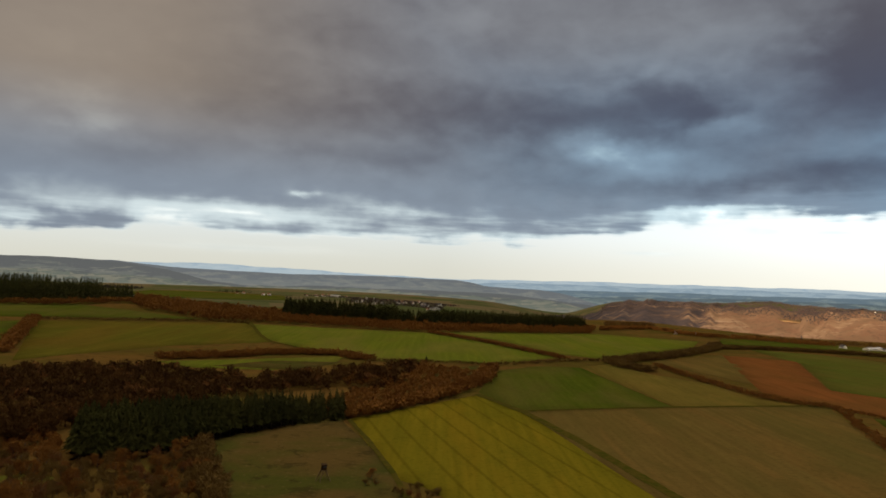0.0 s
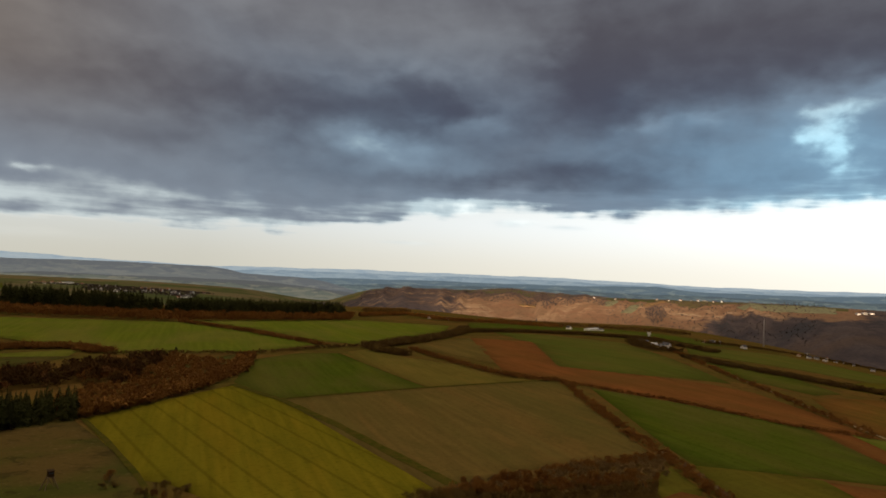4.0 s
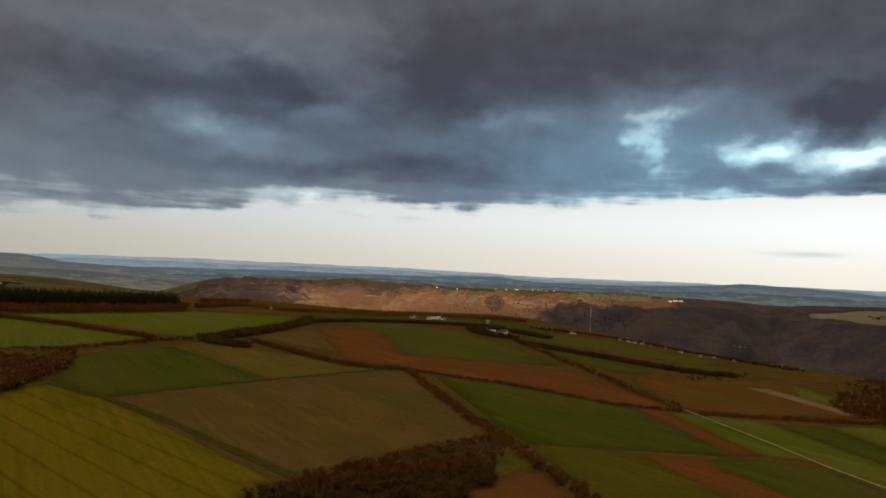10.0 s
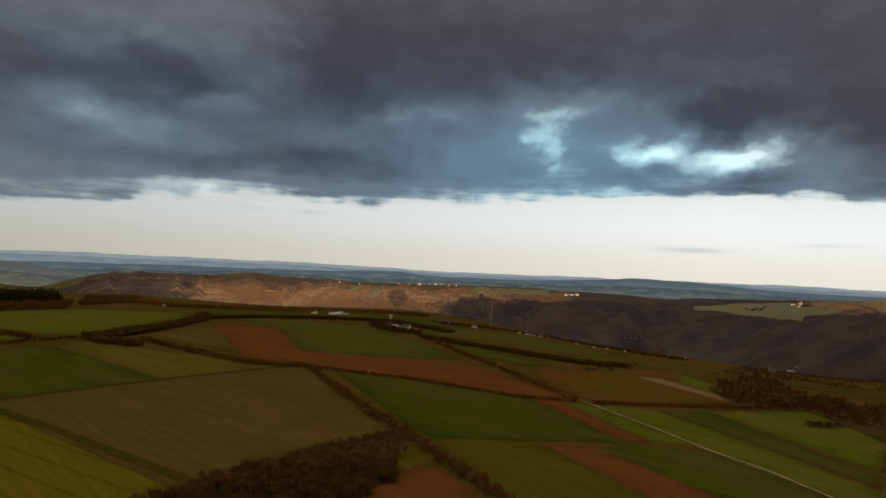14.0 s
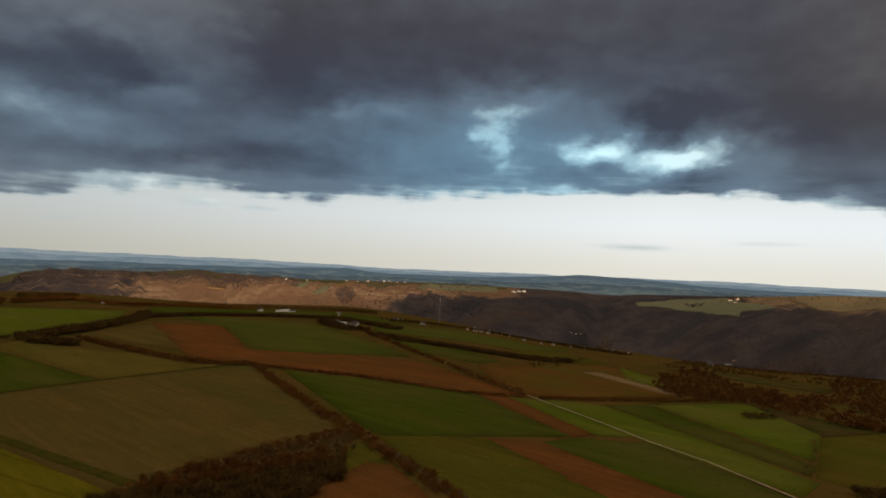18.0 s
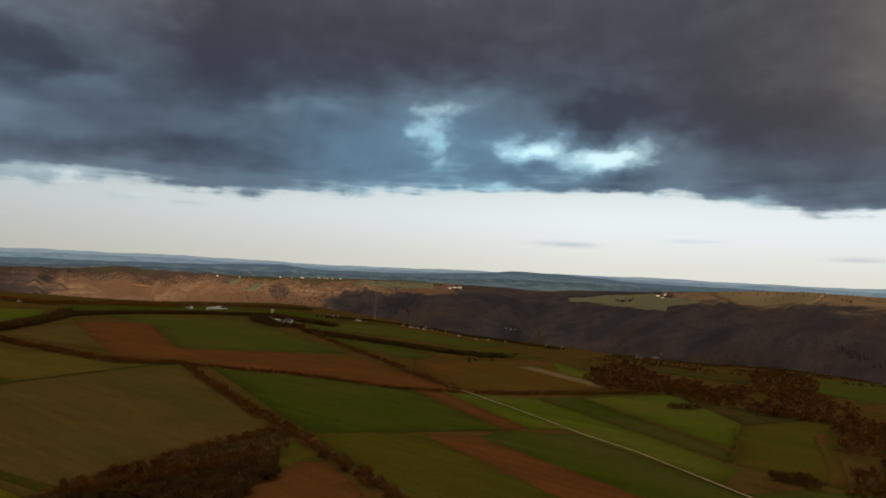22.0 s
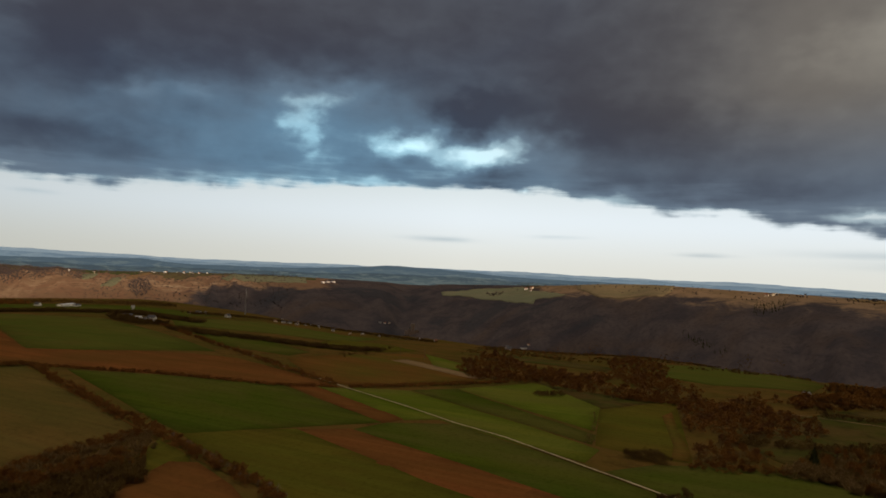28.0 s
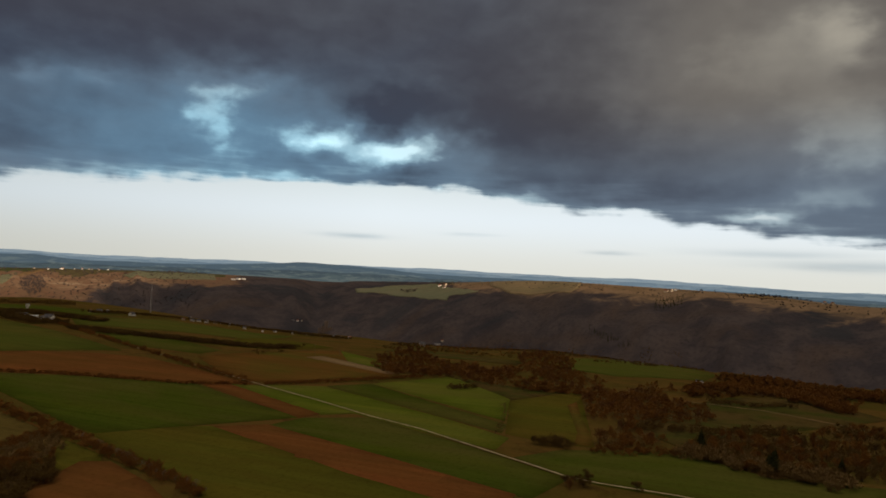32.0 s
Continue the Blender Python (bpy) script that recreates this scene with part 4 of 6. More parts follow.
drape("field", [(343, 102), (400, 85), (421, 82), (320, 60), (253, 43), (251, 58), (257, 78)], GREENISH, "thin green meadow beside a thicket", lift=0.07)
drape("field", [(436, 172), (402, 109), (405, 87), (351, 104)], MEADOW, "rough brownish meadow", lift=0.09)
drape("field", [(750, 190), (800, 172), (960, 140), (1010, 90), (1000, 40), (841, 10), (628, 17), (620, 39), (587, 60), (560, 81), (585, 122), (640, 160)], PALE_WHEAT, "dark green winter wheat field on the lip of the valley", lift=0.10)
drape("field", [(239, 51), (263, 14), (242, -14), (250, -50), (225, -45), (202, 2), (203, 32), (205, 42), (219, 62)], WHEAT, "dark green winter wheat field", lift=0.12)
drape("field", [(317, 42), (391, 22), (464, -4), (524, -50), (434, -83), (350, -30), (277, 15)], MEADOW, "rough brownish meadow", lift=0.14)

lane("track", [(308, 238), (279, 181), (256, 139), (244, 110)] + [(217, 65), (205, 43), (203, 32), (203, 10), (201, -10)], 0.95, GRAVEL, "pale gravel farm track between the fields", 0.28)
lane("track", [(308, 238), (323, 268), (343, 310), (369, 368), (389, 421)], 0.95, GRAVEL, "pale gravel farm track beside a hedge", 0.28)
lane("grass_strip", [(22, 380), (42, 333), (57, 278), (67, 231), (75, 194)], 4.5, DIRT, "dark grassy strip between two fields", 0.24, "verge")
lane("grass_strip", [(41, 336), (79, 352), (127, 372), (166, 388), (226, 410)], 3.0, DIRT, "dark grassy strip between two fields", 0.24, "verge")
lane("grass_strip", [(-205, 751), (-165, 641), (-143, 591), (-106, 557), (-80, 530)], 4.0, DIRT, "dark grassy strip between two fields", 0.24, "verge")
lane("grass_strip", [(-37, 298), (-26, 266), (-20, 246), (-13, 222), (-6, 193)], 2.0, DIRT, "dark grassy strip between two fields", 0.24, "verge")
lane("track", [(224, 396), (190, 301), (161, 213), (146, 163), (142, 144), (138, 127)], 0.9, PLOUGH_DRY, "rutted brown dirt track along the hedge", 0.26)
lane("track", [(421, 56), (420, 8), (416, -21), (400, -44), (377, -73)], 1.5, SAND, "pale dirt track over the pasture", 0.26)
drape("field", [(371, 929), (479, 950), (567, 929), (604, 858), (595, 740), (737, 807), (730, 908), (732, 1097), (605, 1153), (438, 1076)], WHEAT, "dark green field near the edge of the plateau", lift=0.10)
drape("field", [(552, 817), (622, 780), (780, 779), (632, 768), (628, 842)], WHEAT, "dark green field near the edge of the plateau", lift=0.10)
drape("field", [(467, 396), (506, 351), (564, 347), (618, 429), (604, 480)], GREENISH, "thin green field above the houses", lift=0.10)
drape("field", [(600, 309), (604, 247), (579, 170), (638, 179), (684, 251), (709, 332)], MEADOW, "thin green pasture at the valley's edge", lift=0.10)
drape("field", [(-141, 440), (-91, 441), (-69, 487), (-114, 477)], MEADOW, "rough brownish meadow between hedges", lift=0.10)
drape("field", [(-83, 260), (-69, 282), (-42, 300), (-28, 263), (-14, 224), (-4, 188), (-28, 171), (-55, 175)], MEADOW, "rough brown meadow round the hunting stand", lift=0.10)
drape("field", [(1454, 2248), (1532, 2293), (1485, 2209), (1461, 2204), (1412, 2181)], PLATEAU_GREEN, "pale green meadow on the sunlit hill", cell=4, lift=1.0)
drape("field", [(1536, 2198), (1544, 2140), (1489, 2093), (1429, 2079), (1388, 2050)], PLATEAU_GREEN, "green meadow in a fold of the sunlit hill", cell=4, lift=1.0)
drape("field", [(1623, 2218), (1703, 2230), (1680, 2180), (1599, 2172), (1547, 2138)], SAND, "pale stubble below the crest village", cell=4, lift=1.0)
drape("field", [(1122, 2353), (1206, 2334), (1217, 2292), (1158, 2340)], SAND, "pale vineyard terrace on the sunlit hill", cell=20, lift=1.0)

drape("field", [(347, 73), (364, 72), (316, 60), (271, 47), (255, 44), (253, 50), (278, 54)], PLOUGH_DRY, "strip of brown dry grass beside the thicket", lift=0.28)
drape("field", [(-124, 200), (-116, 205), (-110, 201), (-112, 188), (-120, 184)], BRIGHT, "small green clearing in the scrub", lift=0.20)

drape("field", [(160, 201), (142, 187), (126, 167), (142, 168), (149, 177), (158, 192)], GREENISH, "patch of rough grass beside the thicket", lift=0.16)

# ---------------------------------------------------------------- plants


def sprays(rng, centres, ways, long, wide):
    """Flat twig sprays: one four-cornered blade each, from its root along its way."""
    ways = ways / np.linalg.norm(ways, axis=1, keepdims=True)
    side = np.cross(ways, rng.normal(size=ways.shape))
    side /= np.linalg.norm(side, axis=1, keepdims=True) + 1e-9
    lng, wid = (long * rng.uniform(0.6, 1.4, (len(ways), 1))), (wide * rng.uniform(0.6, 1.4, (len(ways), 1)))
    v = np.stack([centres - ways * lng * 0.5, centres + side * wid * 0.5, centres + ways * lng * 0.5, centres - side * wid * 0.5], 1).reshape(-1, 3)
    return v, np.arange(len(v)).reshape(-1, 4)


def tube(points, radii, sides=5):
    """A tapered limb through the points."""
    verts, faces = [], []
    for p, r in zip(points, radii):
        for k in range(sides):
            a = 2 * math.pi * k / sides
            verts.append((p[0] + r * math.cos(a), p[1] + r * math.sin(a), p[2]))
    for j in range(len(points) - 1):
        for k in range(sides):
            faces.append((j * sides + k, j * sides + (k + 1) % sides, (j + 1) * sides + (k + 1) % sides, (j + 1) * sides + k))
    return np.array(verts), np.array(faces)


def joined(pieces):
    verts, faces, base = [], [], 0
    for v, f in pieces:
        verts.append(v)
        faces.append(f + base)
        base += len(v)
    return np.concatenate(verts), np.concatenate(faces)


def bare_crown(seed, count, long, wide, flat=1.0, base=0.12):
    """Crown of a leafless tree or bush of unit height: sprays on several uneven lobes."""
    rng = np.random.RandomState(seed)
    lobes = rng.randint(5, 9)
    middle = np.stack([rng.uniform(-0.24, 0.24, lobes) * flat, rng.uniform(-0.24, 0.24, lobes) * flat, rng.uniform(base + 0.2, 0.74, lobes)], -1)
    size = rng.uniform(0.16, 0.29, lobes)
    pick = rng.randint(0, lobes, count)
    out = rng.normal(size=(count, 3))
    out /= np.linalg.norm(out, axis=1, keepdims=True)
    depth = rng.uniform(0.35, 1.05, (count, 1))
    centres = middle[pick] + out * size[pick][:, None] * depth * np.array([1.0, 1.0, 0.95])
    centres[:, 2] = np.maximum(centres[:, 2], base * rng.uniform(0.5, 1.2, count))
    ways = out * 0.8 + np.array([0, 0, 0.75]) + rng.normal(size=(count, 3)) * 0.45
    return sprays(rng, centres, ways, long, wide)


def bare_limbs(seed):
    rng = np.random.RandomState(seed + 50)
    pieces = [tube([(0, 0, -0.03), (0.01, 0, 0.22), (0.02, -0.01, 0.5), (0.03, 0, 0.82)], [0.030, 0.022, 0.014, 0.005])]
    for k in range(6):
        a, z = rng.uniform(0, 6.28), rng.uniform(0.18, 0.5)
        d = rng.uniform(0.16, 0.32)
        pieces.append(tube([(0.01, 0, z), (0.5 * d * math.cos(a), 0.5 * d * math.sin(a), z + 0.12), (d * math.cos(a), d * math.sin(a), z + 0.32)], [0.012, 0.008, 0.003], 4))
    return joined(pieces)


def spruce_crown(seed, tiers, arms, slim=0.17, low=0.10):
    """Needled crown of unit height: tiers of drooping boughs, shorter to the top."""
    rng = np.random.RandomState(seed)
    centres, ways, size = [], [], []
    for t in range(tiers):
        u = t / (tiers - 1)
        z = low + (0.96 - low) * u
        reach = slim * (1 - u) ** 0.8 * rng.uniform(0.8, 1.15) + 0.008
        for k in range(max(4, int(arms * (1 - 0.5 * u)))):
            a = rng.uniform(0, 6.283)
            centres.append((0.55 * reach * math.cos(a), 0.55 * reach * math.sin(a), z + rng.uniform(-0.02, 0.02) - 0.12 * reach))
            ways.append((math.cos(a), math.sin(a), -0.45 + rng.uniform(-0.2, 0.2)))
            size.append(reach)
    centres, ways = np.array(centres), np.array(ways)
    v, f = sprays(rng, centres, ways, np.array(size)[:, None] * 1.25, np.array(size)[:, None] * 0.26 + 0.010)
    tip = tube([(0, 0, 0.86), (0, 0, 0.94), (0, 0, 1.02)], [0.018, 0.01, 0.002], 4)
    return joined([(v, f), tip])


SPRUCE_TRUNK = tube([(0, 0, -0.03), (0, 0, 0.3), (0, 0, 0.9)], [0.016, 0.012, 0.004])
BUSHES = [bare_crown(s, 300, 0.19, 0.036, 1.5, 0.04) for s in range(6)]
TREES = [joined([bare_crown(s, 440, 0.14, 0.028), bare_limbs(s)]) for s in range(10, 16)]
SPRUCES = [joined([spruce_crown(s, 20, 18, 0.20), SPRUCE_TRUNK]) for s in range(20, 25)]
LEAN_BUSHES = [bare_crown(s, 90, 0.23, 0.075, 1.5, 0.04) for s in range(6)]
LEAN_TREES = [bare_crown(s, 130, 0.18, 0.065) for s in range(10, 16)]
FAR_TREES = [bare_crown(s, 46, 0.30, 0.16, 1.1, 0.08) for s in range(30, 35)]
FAR_SPRUCES = [joined([spruce_crown(s, 9, 6), SPRUCE_TRUNK]) for s in range(40, 44)]


LEANER = {id(BUSHES): LEAN_BUSHES, id(TREES): LEAN_TREES}


def inside(corners, x, y):
    c = np.array(corners, float)
    hit = np.zeros(np.shape(x), bool)
    for (x0, y0), (x1, y1) in zip(c, np.roll(c, -1, 0)):
        cross = ((y0 > y) != (y1 > y)) & (x < (x1 - x0) * (y - y0) / (y1 - y0 + 1e-12) + x0)
        hit ^= cross
    return hit


def scatter(corners, step, rng, ragged=0.5, gaps=0.0):
    """Uneven places inside a plan outline, about step metres apart."""
    c = np.array(corners, float)
    gx, gy = np.meshgrid(np.arange(c[:, 0].min(), c[:, 0].max(), step), np.arange(c[:, 1].min(), c[:, 1].max(), step))
    x = gx.ravel() + rng.uniform(-ragged, ragged, gx.size) * step
    y = gy.ravel() + rng.uniform(-ragged, ragged, gx.size) * step
    keep = inside(corners, x, y)
    if gaps:
        keep &= np.array([noise.noise((px * 0.028, py * 0.028, 3.0)) for px, py in zip(x, y)]) > gaps - 0.5
    return np.stack([x[keep], y[keep]], -1)


def stand(name, spots, kinds, low, high, mat, label, category="wood", seed=1, spread=(0.8, 1.25), kind="stuff"):
    """Many trees or bushes at plan places, as one mesh."""
    rng = np.random.RandomState(seed)
    ground_z = height(spots[:, 0], spots[:, 1]) if len(spots) else []
    pieces = []
    for (x, y), z in zip(spots, ground_z):
        pool = LEANER.get(id(kinds), kinds) if math.hypot(x, y) > 300 else kinds
        v, f = pool[rng.randint(len(pool))]
        tall, a = rng.uniform(low, high), rng.uniform(0, 6.283)
        wide = tall * rng.uniform(*spread)
        c, s = math.cos(a) * wide, math.sin(a) * wide
        pieces.append((np.stack([v[:, 0] * c - v[:, 1] * s + x, v[:, 0] * s + v[:, 1] * c + y, v[:, 2] * tall + z], -1), f))
    if not pieces:
        return None
    v, f = joined(pieces)
    data = bpy.data.meshes.new(name)
    data.vertices.add(len(v))
    data.vertices.foreach_set("co", v.astype(np.float32).ravel())
    data.loops.add(f.size)
    data.loops.foreach_set("vertex_index", f.astype(np.int32).ravel())
    data.polygons.add(len(f))
    data.polygons.foreach_set("loop_start", np.arange(0, f.size, 4, dtype=np.int32))
    data.update(calc_edges=True)
    data.materials.append(mat)
    return tagged(new(name, data), label, category, kind=kind)


def hedge(points, width, low, high, label, mat=None, step=1.9, seed=1, kinds=None):
    """A hedgerow: bushes in uneven rows along a line, with gaps."""
    rng = np.random.RandomState(seed)
    spots = []
    for x, y, wx, wy in along(points, 0.65 * step):
        for _ in range(max(1, int(width / 3.0))):
            if rng.rand() < 0.9:
                s = rng.uniform(-0.5, 0.5) * width
                spots.append((x - wy * s + rng.uniform(-1, 1), y + wx * s + rng.uniform(-1, 1)))
    return stand("hedgerow", np.array(spots), kinds or BUSHES, low, high, mat or TWIGS, label, "hedge", seed, (0.8, 1.5), kind="")


def shade_boughs(seed):
    """Blackish twigs under a spruce's green crown, put in for the shade there, of unit height."""
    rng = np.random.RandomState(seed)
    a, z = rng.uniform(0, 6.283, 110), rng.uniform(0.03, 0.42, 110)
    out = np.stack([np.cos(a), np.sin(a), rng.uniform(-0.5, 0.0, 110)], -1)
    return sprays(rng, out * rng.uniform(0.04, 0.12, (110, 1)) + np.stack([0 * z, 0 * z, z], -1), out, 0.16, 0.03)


def tree_thing(name, crown, limbs, crown_mat, label, category, tall, dead=None):
    """One tree with its own trunk and crown; dead: blackish twigs put in as shade."""
    base = new(name)
    base.empty_display_size = 0.5
    link_mesh("trunk", limbs[0] * tall, limbs[1], BARK, base)
    link_mesh("crown", crown[0] * tall, crown[1], crown_mat, base)
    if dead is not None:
        link_mesh("dead_skirt", dead[0] * tall, dead[1], SHADE_TWIGS, base, "blackish twig skirt standing in for crown shade")
    return tagged(base, label, category, group=category + "s of the scrubland")


def plant_things(protos, spots, rng, low=0.75, high=1.3):
    for x, y in spots:
        proto = protos[rng.randint(len(protos))]
        s = rng.uniform(low, high)
        twin = copy_thing(proto, pose(x, y, float(height(x, y)), 0, 0, rng.uniform(0, 360)))
        twin.scale = (s * rng.uniform(0.9, 1.2), s * rng.uniform(0.9, 1.2), s)


def first_of(protos, spots):
    """The first trees of each kind stand at places of their own."""
    for proto, (x, y) in zip(protos, spots):
        proto.location = (x, y, float(height(x, y)))


rng = np.random.RandomState(7)
BUSH_LIMBS = [bare_limbs(s) for s in range(3)]
twig_trees = [tree_thing("bare_tree", bare_crown(60 + s, 1500, 0.11, 0.013), bare_limbs(60 + s), TWIGS, "leafless brown tree in the scrub", "tree", 7.0) for s in range(4)]
rust_trees = [tree_thing("autumn_tree", bare_crown(70 + s, 1300, 0.09, 0.017), bare_limbs(70 + s), RUSTY, "small tree with rusty brown leaves", "tree", 6.5) for s in range(3)]
scrub_bushes = [tree_thing("bush", bare_crown(80 + s, 1200, 0.15, 0.018, 1.5, 0.04), BUSH_LIMBS[s], SCRUB, "dense dark brown leafless bush", "bush", 3.6) for s in range(3)]
dark_spruces = [tree_thing("spruce", spruce_crown(90 + s, 30, 40, 0.20, 0.30), SPRUCE_TRUNK, NEEDLES, "tall dark green spruce in a plantation", "spruce", 15.0, shade_boughs(90 + s)) for s in range(4)]

# spruce plantation beside the meadow with the hunting stand
rows = scatter([(-110, 214), (-87, 232), (-80, 254), (-58, 281), (-38, 299), (-43, 322), (-69, 309), (-94, 278), (-113, 259), (-123, 242)], 3.6, rng, 0.35)
order = np.argsort(np.hypot(rows[:, 0], rows[:, 1]))
first_of(dark_spruces, rows[order[:4]])
for k in range(4, 150):
    tall = float(np.interp(np.hypot(*rows[order[k]]), [235, 275, 300, 330], [1.05, 0.95, 0.72, 0.5]))
    plant_things(dark_spruces, [rows[order[k]]], rng, 0.88 * tall, 1.1 * tall)
SPRUCE_ROWS = rows[order[150:]]
far_part = np.hypot(SPRUCE_ROWS[:, 0], SPRUCE_ROWS[:, 1])
stand("spruce_wood", SPRUCE_ROWS[far_part < 285], SPRUCES, 12, 16, NEEDLES, "dense dark green spruce plantation", seed=3)
stand("spruce_wood", SPRUCE_ROWS[(far_part >= 285) & (far_part < 312)], SPRUCES, 9, 12.5, NEEDLES, "younger spruces of the plantation", seed=83)
stand("spruce_wood", SPRUCE_ROWS[far_part >= 312], SPRUCES, 6, 9, NEEDLES, "young spruces at the end of the plantation", seed=84)

# leafless wood on the slope behind the plantation
spots = scatter([(-257, 308), (-238, 353), (-182, 392), (-140, 390), (-94, 381), (-62, 418), (-41, 441), (-13, 470), (-23, 383), (-45, 339), (-64, 371), (-93, 336), (-114, 299), (-126, 257), (-131, 236), (-150, 225), (-181, 219)], 4.6, rng, 0.5, 0.22)
stand("leafless_wood", spots[::14] + 2.0, TREES, 6, 10, RUSTY, "rusty oaks in the leafless wood", seed=44)
stand("leafless_wood", spots[3::9] - 2.0, TREES, 5, 9, SCRUB, "dark leafless trees in the wood", seed=45)
stand("leafless_wood", spots, TREES, 4, 10.5, DARK_TWIGS, "dark reddish-brown leafless wood on a slope", seed=4)
spots = scatter([(-53, 421), (-14, 484), (28, 457), (8, 393), (-20, 341), (-40, 308), (-52, 301), (-50, 356)], 4.6, rng, 0.5, 0.22)
stand("leafless_wood", spots, TREES, 4, 7, TWIGS, "leafless thicket above the mustard field", seed=5)
hedge([(37, 488), (28, 433), (5, 370), (-19, 331), (-42, 300)], 9, 3.5, 7, "tall leafless hedge above the mustard field", seed=6)

# scrub in front of the plantation
spots = scatter([(-171, 229), (-133, 228), (-109, 213), (-92, 225), (-82, 238), (-61, 192), (-67, 180), (-91, 188), (-100, 176), (-128, 173)], 3.4, rng, 0.5, 0.34)
first_of(twig_trees, spots[:4])
first_of(rust_trees, spots[4:7])
plant_things(twig_trees, spots[7::4], rng, 0.5, 0.95)
plant_things(scrub_bushes, spots[8::2], rng, 0.7, 1.4)
plant_things(rust_trees, spots[9::6], rng, 0.5, 0.85)
first_of(scrub_bushes, [(-70, 200), (-71, 191), (-66, 195)])
stand("thicket", scatter([(-203, 259), (-175, 261), (-155, 264), (-139, 255), (-118, 222), (-131, 223), (-150, 225), (-172, 221)], 3.0, rng, 0.5, 0.2), BUSHES, 2.2, 5.0, TWIGS, "brown scrub beside the spruce plantation", "thicket", seed=68)
hedge([(-82, 245), (-71, 218), (-61, 194), (-55, 180)], 4, 3, 6.5, "narrow leafless hedge beside the meadow", SCRUB, seed=7, step=0.9)
plant_things(twig_trees, [(-19, 214)], rng, 0.5, 0.6)
plant_things(scrub_bushes, [(-20, 207), (-17, 209), (-11, 202), (-7, 207), (-9, 198), (-63, 202), (-61, 208)], rng, 0.5, 0.9)
plant_things(scrub_bushes, [(-4, 204), (1, 202), (-1, 198)], rng, 0.7, 1.0)
plant_things(rust_trees, [(-7, 196), (-4, 194)], rng, 0.5, 0.7)

# wood band along the far side of the green fields
band = scatter([(-352, 805), (-241, 728), (-170, 755), (-195, 860), (-292, 877), (-399, 909)], 6.5, rng)
stand("leafless_wood", band, TREES, 7, 13, TWIGS, "brown leafless wood along the fields", seed=8)
band = scatter([(-170, 755), (-23, 757), (84, 849), (206, 952), (230, 1042), (92, 933), (-26, 827), (-183, 811)], 6.0, rng)
stand("leafless_wood", band, TREES, 6, 12, TWIGS, "brown leafless trees at the foot of the spruces", seed=67)
for line, low, high in (([(-177, 799), (-118, 813), (-52, 820)], 23, 29), ([(-55, 817), (-26, 827), (1, 827)], 18, 24), ([(-2, 834), (90, 908), (212, 1005)], 20, 26)):
    spots = np.array([(x - wy * k, y + wx * k) for x, y, wx, wy in along(line, 2.6) for k in (3, 9, 15, 21)]) + rng.uniform(-2, 2, (len(along(line, 2.6)) * 4, 2))
    stand("spruce_wood", spots, SPRUCES, low, high, NEEDLES, "dark spruce wood at the edge of the plateau", seed=9)
for line, low, high in (([(-573, 679), (-506, 742), (-576, 844), (-682, 808)], 25, 32), ([(-506, 742), (-448, 800), (-497, 887), (-576, 844)], 22, 30), ([(-448, 800), (-412, 845), (-450, 922), (-497, 887)], 18, 26), ([(-412, 845), (-394, 891), (-432, 970), (-450, 922)], 13, 20)):
    spots = scatter(line, 4.6, rng)
    stand("spruce_wood", spots, FAR_SPRUCES, low, high, NEEDLES, "dark spruce wood on the skyline", seed=10)
hedge([(-512, 718), (-427, 774), (-383, 858), (-326, 838)], 10, 5, 9, "leafless wood edge below the spruces", seed=11, kinds=TREES, step=4)

# hedges between the fields
hedge([(231, 404), (194, 306), (174, 247), (164, 211), (150, 171), (142, 145), (135, 123)], 5, 1.6, 3.6, "broad leafless hedge along a dirt track", TWIGS, seed=12, step=1.3)
hedge([(178, 567), (182, 521), (192, 461), (198, 431), (209, 411), (227, 400)], 6, 1.6, 4.6, "leafless hedge with bushy trees", TWIGS, seed=13)
hedge([(231, 393), (244, 361), (263, 317), (275, 264), (300, 238)], 5, 1.5, 2.7, "low leafless hedge under the ploughland", TWIGS, seed=14, step=1.0)
hedge([(487, 621), (412, 476), (364, 363), (337, 304), (316, 263), (308, 241)], 5, 1.5, 4.0, "reddish leafless hedge beside the gravel track", seed=15)
hedge([(307, 233), (327, 223), (354, 210), (416, 187)], 6, 1.4, 2.9, "low leafless hedge below the hill field", seed=16, step=1.4)
hedge([(-12, 759), (46, 685), (77, 623), (104, 573)], 6, 2.5, 5, "leafless hedge between two green fields", seed=17)
hedge([(362, 914), (329, 836), (215, 658), (166, 596), (138, 561)], 12, 4, 7, "dark leafless hedge at the corner of the green field", SCRUB, seed=18)
hedge([(138, 550), (154, 536), (159, 523)], 12, 3, 6, "dark bushy thicket at a field corner", SCRUB, seed=19)
hedge([(-183, 460), (-148, 487), (-124, 516), (-76, 532), (-51, 501)], 12, 3, 6, "leafless hedge below the green fields", seed=20)
hedge([(-50, 495), (-11, 509), (35, 507), (96, 551), (133, 577)], 4, 2, 4, "thin leafless hedge with small trees", SCRUB, seed=21)
hedge([(-371, 639), (-321, 533), (-276, 439)], 8, 4, 7, "leafless hedge between two fields", seed=22)
hedge([(-364, 639), (-314, 670), (-244, 720), (-200, 730)], 4, 2, 4.5, "low hedge between two green fields", SCRUB, seed=23)
hedge([(331, 860), (434, 896), (525, 861), (584, 802), (560, 643)], 18, 3, 6, "dark hedge across the far fields", SCRUB, seed=24)
hedge([(247, 1064), (367, 1221), (400, 1079), (489, 1099), (595, 1050)], 14, 4, 9, "leafless trees along the plateau edge", TWIGS, seed=25, kinds=TREES, step=5)
